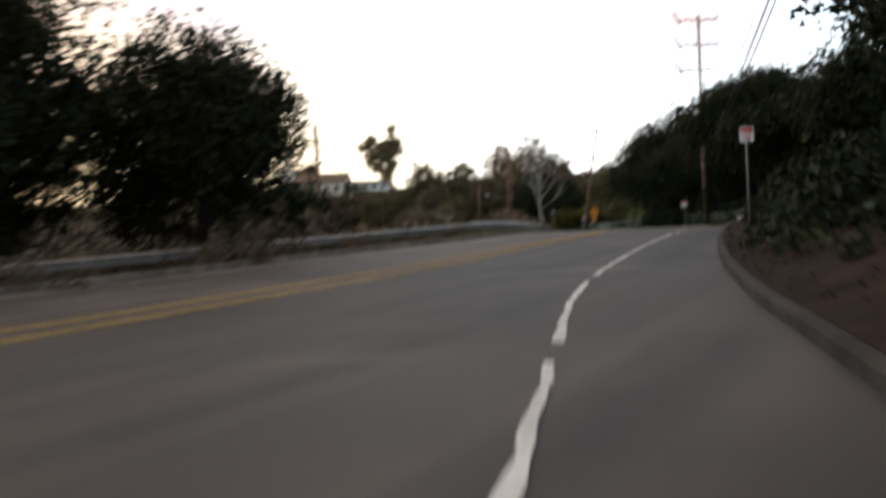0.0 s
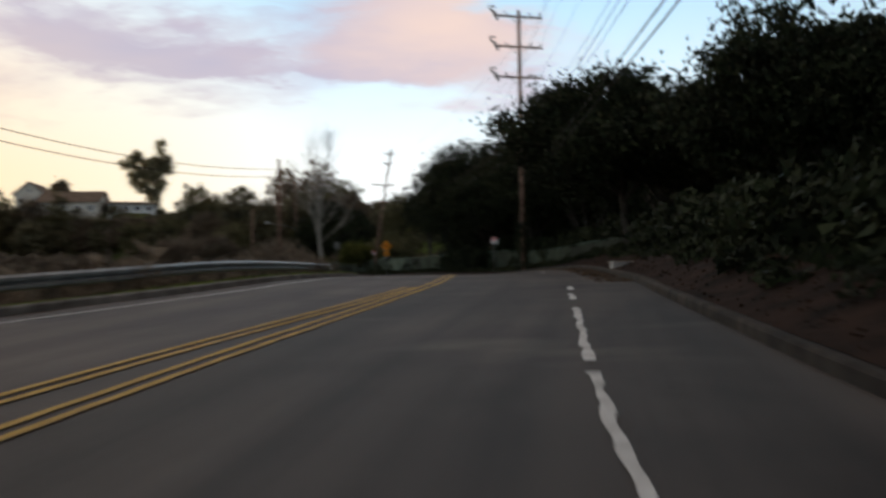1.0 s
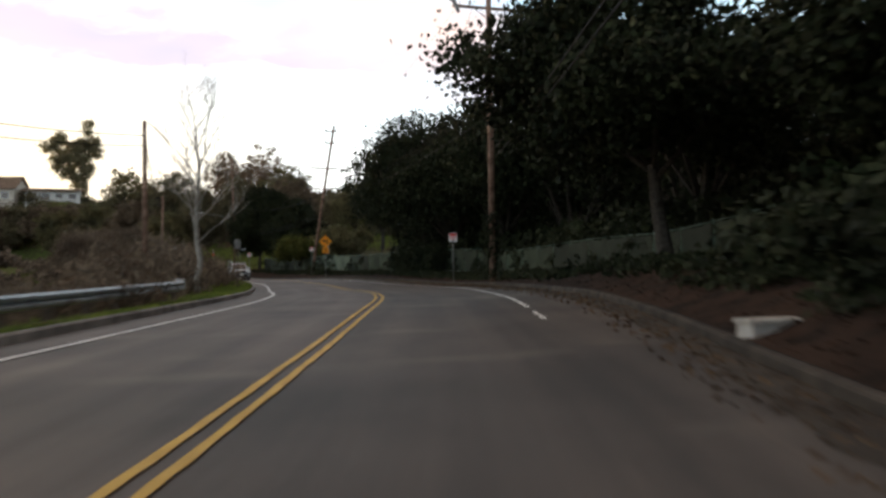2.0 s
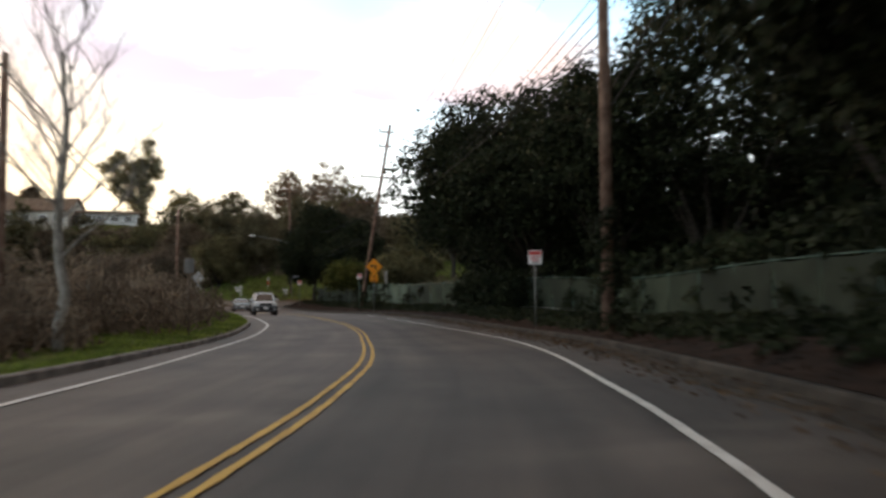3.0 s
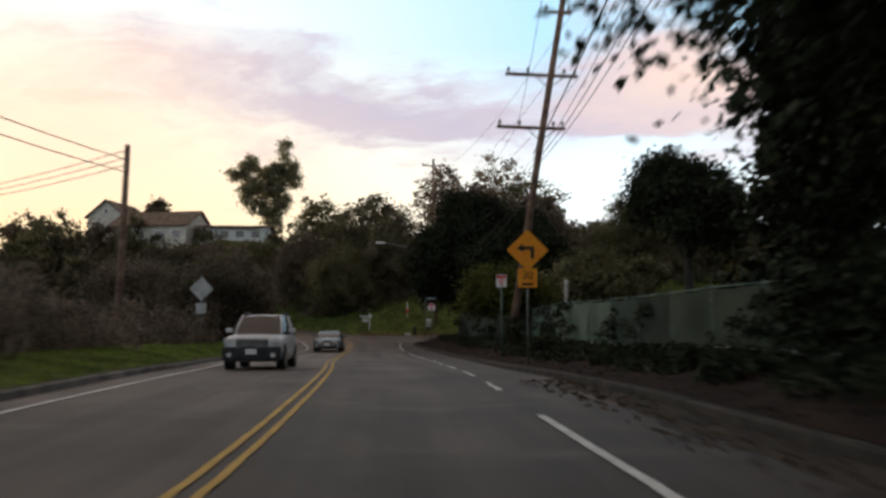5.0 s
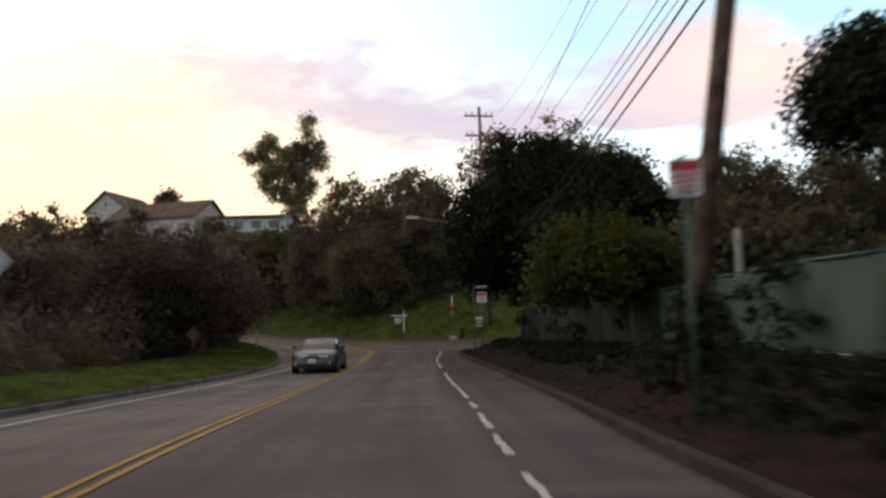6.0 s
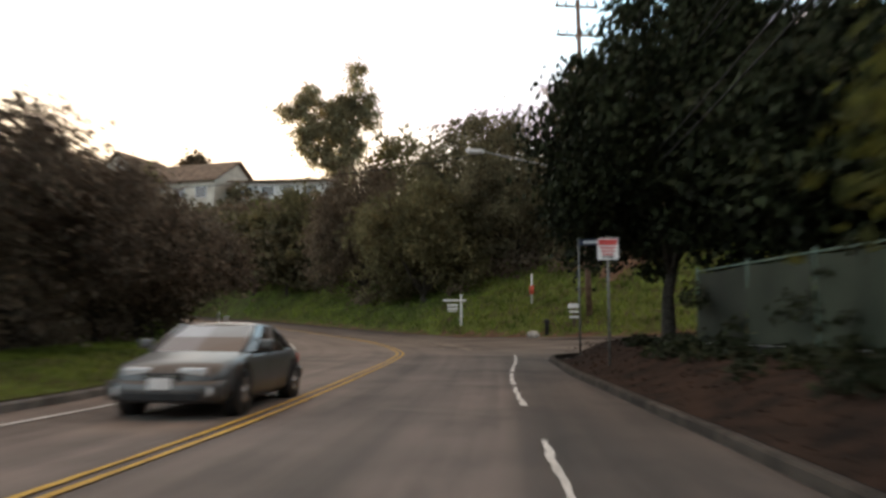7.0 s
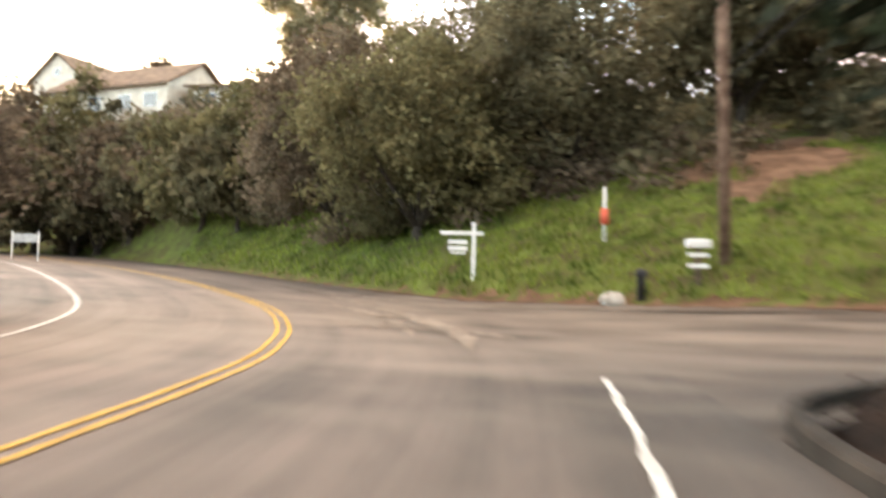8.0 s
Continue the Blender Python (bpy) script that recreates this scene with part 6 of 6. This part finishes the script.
bm = bmesh.new(); tube(bm, [(0, 0, -0.4), (0, 0, FH + 0.06), (0, 0, FH + 0.1)], [0.035, 0.035, 0.015], 8)
fpost = bpy.data.meshes.new("post"); bm.to_mesh(fpost); bm.free(); fpost.materials.append(M["fence_metal"])
for q, h in zip(posts, pz):
    o = new("post", fpost); o.parent = fence; o.matrix_basis = Matrix.Translation((*q, h))
rnd = random.Random(4)
for k in range(n_bay):
    a, b = Vector((*posts[k], pz[k])), Vector((*posts[k + 1], pz[k + 1]))
    rod("top_rail", [a + Vector((0, 0, FH)), b + Vector((0, 0, FH))], 0.026, "fence_metal", fence, 6)
    rod("bottom_rail", [a + Vector((0, 0, 0.12)), b + Vector((0, 0, 0.12))], 0.022, "sign_back", fence, 6)
    # the sheet sags and bellies a little between its ties
    d = (b - a).normalized(); nn = Vector((-d.y, d.x, 0))
    verts, faces = [], []
    for i in range(9):
        for j in range(6):
            u, w = i / 8, j / 5
            p0 = a.lerp(b, 0.02 + 0.96 * u) + Vector((0, 0, 0.16 + (FH - 0.2) * w - 0.05 * math.sin(math.pi * u) * w))
            verts.append(p0 + nn * (0.035 + 0.05 * math.sin(u * 7 + k) * math.sin(w * 4 + k * 1.7) + rnd.uniform(-0.008, 0.008)))
            if i and j:
                q = i * 6 + j
                faces.append((q, q - 1, q - 7, q - 6))
    raw("screen", verts, faces, "fence_paler" if 36 < a.y < 55 else "fence_green", fence, smooth=True)
    if a.y > 36:
        # a dark board under the screens; an added pale strip stands for ground seen beneath
        slab = lambda lo, hi, half: box_between(a, b, lo, hi, half)
        part("kick_board", slab(-0.02, 0.11, 0.03), "tar", fence)
        part("pale_gap_strip", slab(-0.3, -0.03, 0.10), "low_wall", fence)

# ivy that climbs over the screens here and there
rng = np.random.default_rng(77)
climb = []
for k in range(0, len(FENCE), 3):
    if rng.random() < (0.5 if -22 < FENCE[k][1] < 8 or 44 < FENCE[k][1] else 0.24):
        q = FENCE[k]; g = gz(*q); top_z = rng.uniform(0.6, 2.1)
        for _ in range(rng.integers(2, 6)):
            climb.append((q[0] - 0.12 + rng.normal(0, 0.12), q[1] + rng.normal(0, 0.4), g + rng.uniform(0, top_z)))
scatter("climbing_ivy", climb, rng.uniform(0.16, 0.42, len(climb)), 480, 0.075, "oak_leaf", "dark ivy climbing over the fence screens", "ivy", 78, up=1.3)
for (px, py), reach in (((6.55, -10.3), 3.0), ((-2.45, 40.9), 1.2)):
    hang = [(px + rng.normal(0, 0.2), py + rng.normal(0, 0.2), gz(px, py) + rng.uniform(0, reach)) for _ in range(int(20 * reach))]
    scatter("climbing_ivy", hang, rng.uniform(0.16, 0.30, len(hang)), 700, 0.07, "oak_leaf", "dark ivy round the foot of a power pole", "ivy", 79, up=1.2)
# pale post behind the screens
px, py = -0.65, 51.9
post = thing("garden_post", pose(px, py, gz(px, py)), "plain pale post behind the fence", "post")
rod("post", [(0, 0, -0.3), (0, 0, 4.95 - gz(px, py)), (0, 0, 5.02 - gz(px, py))], [0.11, 0.10, 0.06], "stone", post, 10)

# low pale wall on the bank
wall = thing("low_wall", pose(3.3, -40.0, 0.76, 0, 0, 8), "low pale masonry wall that runs into the bank", "wall")
bm = bmesh.new(); box(bm, (1.5, 0.3, 0.8), (0.75, 0, -0.40), bevel=0.02); part("body", bm, "low_wall", wall)
bm = bmesh.new(); box(bm, (1.54, 0.36, 0.06), (0.75, 0, 0.032), bevel=0.012); part("coping", bm, "stone", wall)

# ---- cars ----
def loft(bm, rings, close=True):
    vs = [[bm.verts.new(p) for p in ring] for ring in rings]
    n = len(rings[0])
    for a, b in zip(vs, vs[1:]):
        for k in range(n if close else n - 1):
            bm.faces.new((a[k], a[(k + 1) % n], b[(k + 1) % n], b[k]))
    if close:
        bm.faces.new(vs[0][::-1]); bm.faces.new(vs[-1])
    return bm


def body_ring(y, w, z0, z1):
    """A rounded section of the lower body."""
    half = [(0, z0), (w * 0.82, z0), (w * 0.97, z0 + 0.10), (w, z0 + (z1 - z0) * 0.45), (w * 0.985, z0 + (z1 - z0) * 0.72), (w * 0.93, z1 - 0.05), (w * 0.80, z1), (0, z1 + 0.025)]
    return [(x, y, z) for x, z in half] + [(-x, y, z) for x, z in half[-2:0:-1]]


def wheel(parent, x, y, r, w):
    side = 1 if x > 0 else -1
    bm = bmesh.new()
    ring = [(r * 0.62, -w / 2), (r * 0.93, -w / 2), (r, -w / 2 + 0.03), (r, w / 2 - 0.03), (r * 0.93, w / 2), (r * 0.62, w / 2)]
    loft_r = []
    for k in range(25):
        a = 2 * math.pi * k / 24
        loft_r.append([(x + o, y + q * math.cos(a), r + q * math.sin(a)) for q, o in ring])
    vs = [[bm.verts.new(p) for p in rr] for rr in loft_r[:-1]]
    for i in range(24):
        for k in range(len(ring) - 1):
            bm.faces.new((vs[i][k], vs[i][k + 1], vs[(i + 1) % 24][k + 1], vs[(i + 1) % 24][k]))
    tyre = part("tyre", bm, "rubber", parent, smooth=True)
    bm = bmesh.new()
    xo = x + side * (w / 2 - 0.03)
    tube(bm, [(xo - side * 0.1, y, r), (xo, y, r)], r * 0.63, 20)
    for k in range(5):
        a = 2 * math.pi * k / 5
        box(bm, (0.03, 0.09, r * 0.55), (0, 0, r * 0.3), Matrix.Translation((xo + side * 0.015, y, r)) @ Matrix.Rotation(a, 4, "X"))
    tube(bm, [(xo, y, r), (xo + side * 0.04, y, r)], 0.06, 10)
    part("rim", bm, "chrome", tyre)


def car(x, y, heading, label, paint, length, width, hood, belt, roof, tall, wheel_r):
    """A car whose nose points to -y of its own; tall: a boxy wagon body."""
    z = base_z(np.array([x]), np.array([y]))[0][0]
    ob = thing("car", pose(x, y, z, 0, 0, heading), label, "car")
    L, w = length / 2, width / 2
    g = 0.24 if tall else 0.17
    if tall:
        st = [(-L, 0.72, g + 0.14, hood - 0.20), (-L + 0.06, 0.88, g + 0.06, hood - 0.08), (-L + 0.3, 0.96, g, hood - 0.02), (-L + 0.9, 1.0, g, hood), (-L + 1.25, 1.0, g, belt - 0.02), (0, 1.0, g, belt),
              (L - 1.0, 1.0, g, belt), (L - 0.35, 0.96, g, belt), (L - 0.08, 0.88, g + 0.08, belt - 0.06), (L, 0.74, g + 0.16, belt - 0.16)]
    else:
        st = [(-L, 0.56, g + 0.16, hood - 0.24), (-L + 0.05, 0.72, g + 0.09, hood - 0.17), (-L + 0.16, 0.85, g + 0.03, hood - 0.10), (-L + 0.38, 0.94, g, hood - 0.04), (-L + 0.8, 0.99, g, hood + 0.01),
              (-L + 1.25, 1.0, g, belt - 0.03), (0, 1.0, g, belt), (L - 1.1, 1.0, g, belt + 0.03), (L - 0.5, 0.97, g, belt + 0.02), (L - 0.15, 0.88, g + 0.06, belt - 0.04), (L, 0.72, g + 0.16, belt - 0.14)]
    part("body", loft(bmesh.new(), [body_ring(yy, w * k, a, b) for yy, k, a, b in st]), paint, ob, smooth=True)
    # cabin: dark glass shell with curved sections, painted roof and pillars
    y0, y1 = -L + (1.15 if tall else 1.25), L - (0.12 if tall else 0.55)
    r0, r1 = y0 + (0.62 if tall else 1.0), y1 - (0.25 if tall else 0.95)
    base = [(y0, 0.80), (y0 + 0.3, 0.92), (r1, 0.94), (y1, 0.82)]
    top = [(r0, 0.66), (r0 + 0.25, 0.74), (r1 - 0.1, 0.74), (r1, 0.66)]
    bow = 0.10
    bm = bmesh.new()
    ring_lo = [(s * w * k, yy) for s, seq in ((1, base), (-1, base[::-1])) for yy, k in seq]
    ring_hi = [(s * w * k, yy) for s, seq in ((1, top), (-1, top[::-1])) for yy, k in seq]
    ring_lo.append((0, y0 - bow)); ring_hi.append((0, r0 - bow * 0.7))
    lo = [bm.verts.new((a, b, belt - 0.03)) for a, b in ring_lo]
    mid = [bm.verts.new(((a + c) / 2 * 1.03, (b + d) / 2, (belt + roof) / 2 - 0.02)) for (a, b), (c, d) in zip(ring_lo, ring_hi)]
    hi = [bm.verts.new((a, b, roof - 0.05)) for a, b in ring_hi]
    for p0, p1 in ((lo, mid), (mid, hi)):
        for k in range(len(lo)):
            q = (k + 1) % len(lo)
            bm.faces.new((p0[k], p0[q], p1[q], p1[k]))
    part("glasshouse", bm, "glass", ob, "dark reflecting car windows")
    rings = []
    for yy, k, up in ((r0 - 0.08, 0.64, -0.05), (r0 + 0.2, 0.74, -0.01), ((r0 + r1) / 2, 0.76, 0.02), (r1 - 0.15, 0.74, 0.0), (r1 + 0.05, 0.66, -0.05)):
        rings.append([(w * k * c, yy, roof + up - 0.06 * abs(c) ** 3) for c in (-1, -0.7, 0, 0.7, 1)] + [(w * k * c, yy, roof + up - 0.09) for c in (1, 0, -1)])
    part("roof", loft(bmesh.new(), rings), paint, ob, smooth=True)
    for s in (-1, 1):
        for a, b in ((base[0], top[0]), (((base[1][0] + base[2][0]) / 2, 0.945), ((top[1][0] + top[2][0]) / 2, 0.745)), (base[3], top[3])):
            rod("pillar", [(s * w * a[1] * 1.005, a[0], belt - 0.03), (s * w * (a[1] + b[1]) / 2 * 1.035, (a[0] + b[0]) / 2, (belt + roof) / 2 - 0.02), (s * w * b[1] * 1.01, b[0], roof - 0.05)], 0.04, paint, ob, 6)
        bm = bmesh.new(); box(bm, (0.22, 0.10, 0.15), (s * (w + 0.09), y0 + 0.42, belt + 0.09), bevel=0.04); part("mirror", bm, paint, ob)
        bm = bmesh.new(); box(bm, (0.30 if tall else 0.40, 0.12, 0.16 if tall else 0.12), (s * w * (0.76 if tall else 0.62), -L + (0.05 if tall else 0.12), hood - (0.18 if tall else 0.17)), Matrix.Rotation(radians(0 if tall else -s * 4), 4, "Z"), bevel=0.035)
        part("headlight", bm, "headlamp", ob)
        bm = bmesh.new(); box(bm, (0.2, 0.06, 0.22), (s * w * 0.74, L - 0.03, belt - 0.22), bevel=0.02); part("tail_light", bm, "sign_red", ob)
    bm = bmesh.new(); box(bm, (w * (1.05 if tall else 0.62), 0.07, 0.19 if tall else 0.11), (0, -L + 0.0, hood - (0.22 if tall else 0.24)), bevel=0.02); grille = part("grille", bm, "black", ob)
    for k in range(3 if tall else 2):
        bm = bmesh.new(); box(bm, (w * (0.98 if tall else 0.56), 0.02, 0.012), (0, -L - 0.04, hood - 0.275 + 0.05 * k)); part("slat", bm, "chrome", grille)
    if tall:
        bm = bmesh.new(); box(bm, (width * 0.97, 0.28, 0.40), (0, -L + 0.05, g + 0.24), bevel=0.07); bumper = part("bumper", bm, "car_dark", ob, "dark plastic bumper")
    else:
        bm = bmesh.new()
        loft(bm, [[(xx, -L + yo - 0.10 + 0.20 * (abs(xx) / w) ** 3, zz) for xx in (-w * 0.92, -w * 0.6, -w * 0.25, 0, w * 0.25, w * 0.6, w * 0.92)] + [(xx, -L + yo + 0.25, zz) for xx in (w * 0.92, -w * 0.92)]
                  for yo, zz in ((0.05, g + 0.06), (0.0, g + 0.14), (0.0, g + 0.27), (0.05, g + 0.34))])
        bumper = part("bumper", bm, paint, ob, smooth=True)
    bm = bmesh.new(); box(bm, (width * 0.93, 0.22, 0.24), (0, L - 0.06, g + 0.28), bevel=0.06); part("rear_bumper", bm, "car_dark" if tall else paint, ob)
    bm = bmesh.new(); box(bm, (0.32, 0.02, 0.16), (0, -L - 0.115, g + 0.30), bevel=0.005); part("number_plate", bm, "sign_white", bumper)
    bm = bmesh.new(); box(bm, (width * 0.62, 0.05, 0.1), (0, -L - 0.085, g + 0.12), bevel=0.01); part("air_intake", bm, "black", bumper)
    for s in (-1, 1):
        bm = bmesh.new(); tube(bm, [(s * w * 0.72, -L - 0.105 + (0 if tall else 0.09), g + 0.2), (s * w * 0.72, -L + 0.1, g + 0.2)], 0.07, 12); part("fog_lamp", bm, "headlamp", bumper)
    for sx in (-1, 1):
        if tall:
            rod("roof_rail", [(sx * w * 0.68, r0 + 0.2, roof - 0.02), (sx * w * 0.68, r0 + 0.3, roof + 0.05), (sx * w * 0.68, r1 - 0.3, roof + 0.05), (sx * w * 0.68, r1 - 0.2, roof - 0.02)], 0.02, "car_dark", ob, 6)
        for yy in (-L + 0.85, L - 0.85):
            bm = bmesh.new(); tube(bm, [(sx * (w - 0.22), yy, wheel_r + 0.02), (sx * (w + 0.004), yy, wheel_r + 0.02)], wheel_r + 0.07, 22); part("wheel_arch", bm, "black", ob)
            wheel(ob, sx * (w - 0.085), yy, wheel_r, 0.2)
    return ob


car(-9.4, 32.2, 14, "white compact off-roader with dark bumper on the road", "car_white", 4.2, 1.74, 1.02, 1.08, 1.68, True, 0.34)
car(-16.75, 60.8, 15, "grey saloon car on the road with dark glass", "car_grey", 4.6, 1.80, 0.80, 0.92, 1.36, False, 0.33)

# ---- houses on the ridge ----
def gable_block(parent, at, rot, w, d, h, rise, eave=0.45, wall="stucco"):
    """Walls with gable ends (ridge along local x) and two roof slopes with thickness."""
    m = Matrix.Translation(at) @ Matrix.Rotation(radians(rot), 4, "Z")
    bm = bmesh.new()
    sec = [(-d / 2, -9), (d / 2, -9), (d / 2, h), (0, h + rise), (-d / 2, h)]
    loft(bm, [[m @ Vector((x, a, b)) for a, b in sec] for x in (-w / 2, w / 2)])
    body = part("wall", bm, wall, parent)
    for s in (-1, 1):
        bm = bmesh.new()
        e = s * (d / 2 + eave); ze = h - rise * eave / (d / 2)
        sec = [(e, ze + 0.03), (0, h + rise + 0.03), (0, h + rise + 0.25), (e, ze + 0.22)]
        loft(bm, [[m @ Vector((x, a, b)) for a, b in sec] for x in (-w / 2 - eave, w / 2 + eave)])
        part("roof_slope", bm, "roof", parent)
    return m, body


def house_window(parent, m, x, y, z, w, h, facing):
    """facing: -1 front (local -y), or 'x' for a gable end."""
    win = None
    bm = bmesh.new()
    if facing == "x":
        box(bm, (0.12, w, h), (x, y, z), m, bevel=0.02)
    else:
        box(bm, (w, 0.12, h), (x, y, z), m, bevel=0.02)
    win = part("window", bm, "white_wood", parent)
    bm = bmesh.new()
    if facing == "x":
        box(bm, (0.14, w - 0.2, h - 0.2), (x, y, z), m)
    else:
        box(bm, (w - 0.2, 0.14, h - 0.2), (x, y, z), m)
    part("pane", bm, "glass", win)


H1 = thing("house", pose(-68, 128.5, 0), "cream house with brown gable roofs on the ridge", "house")
m, _ = gable_block(H1, (0.2, 0, 16.5), 0, 13, 8.5, 2.7, 2.5)
for u in (-4.2, -1.2, 2.0, 4.8):
    house_window(H1, m, u, -4.27, 1.3, 1.5, 1.3, -1)
house_window(H1, m, 6.52, 0, 1.5, 1.8, 1.4, "x")
m, _ = gable_block(H1, (-9.4, 3.4, 16.5), 90, 8, 6.4, 4.9, 2.5)
for u in (-1.5, 1.5):
    house_window(H1, m, -4.02, u, 3.4, 1.1, 1.4, "x")
house_window(H1, m, -4.02, 0, 5.7, 0.8, 0.9, "x")
H2 = thing("house", pose(-55.6, 130.2, 0), "long low white house with shallow brown roof on the ridge", "house")
m, _ = gable_block(H2, (0, 0, 16.6), 12, 10, 7, 2.3, 0.55, 0.7, "white_wood")
for u in (-3.6, -1.2, 1.2, 3.6):
    house_window(H2, m, u, -3.52, 1.3, 1.5, 1.2, -1)
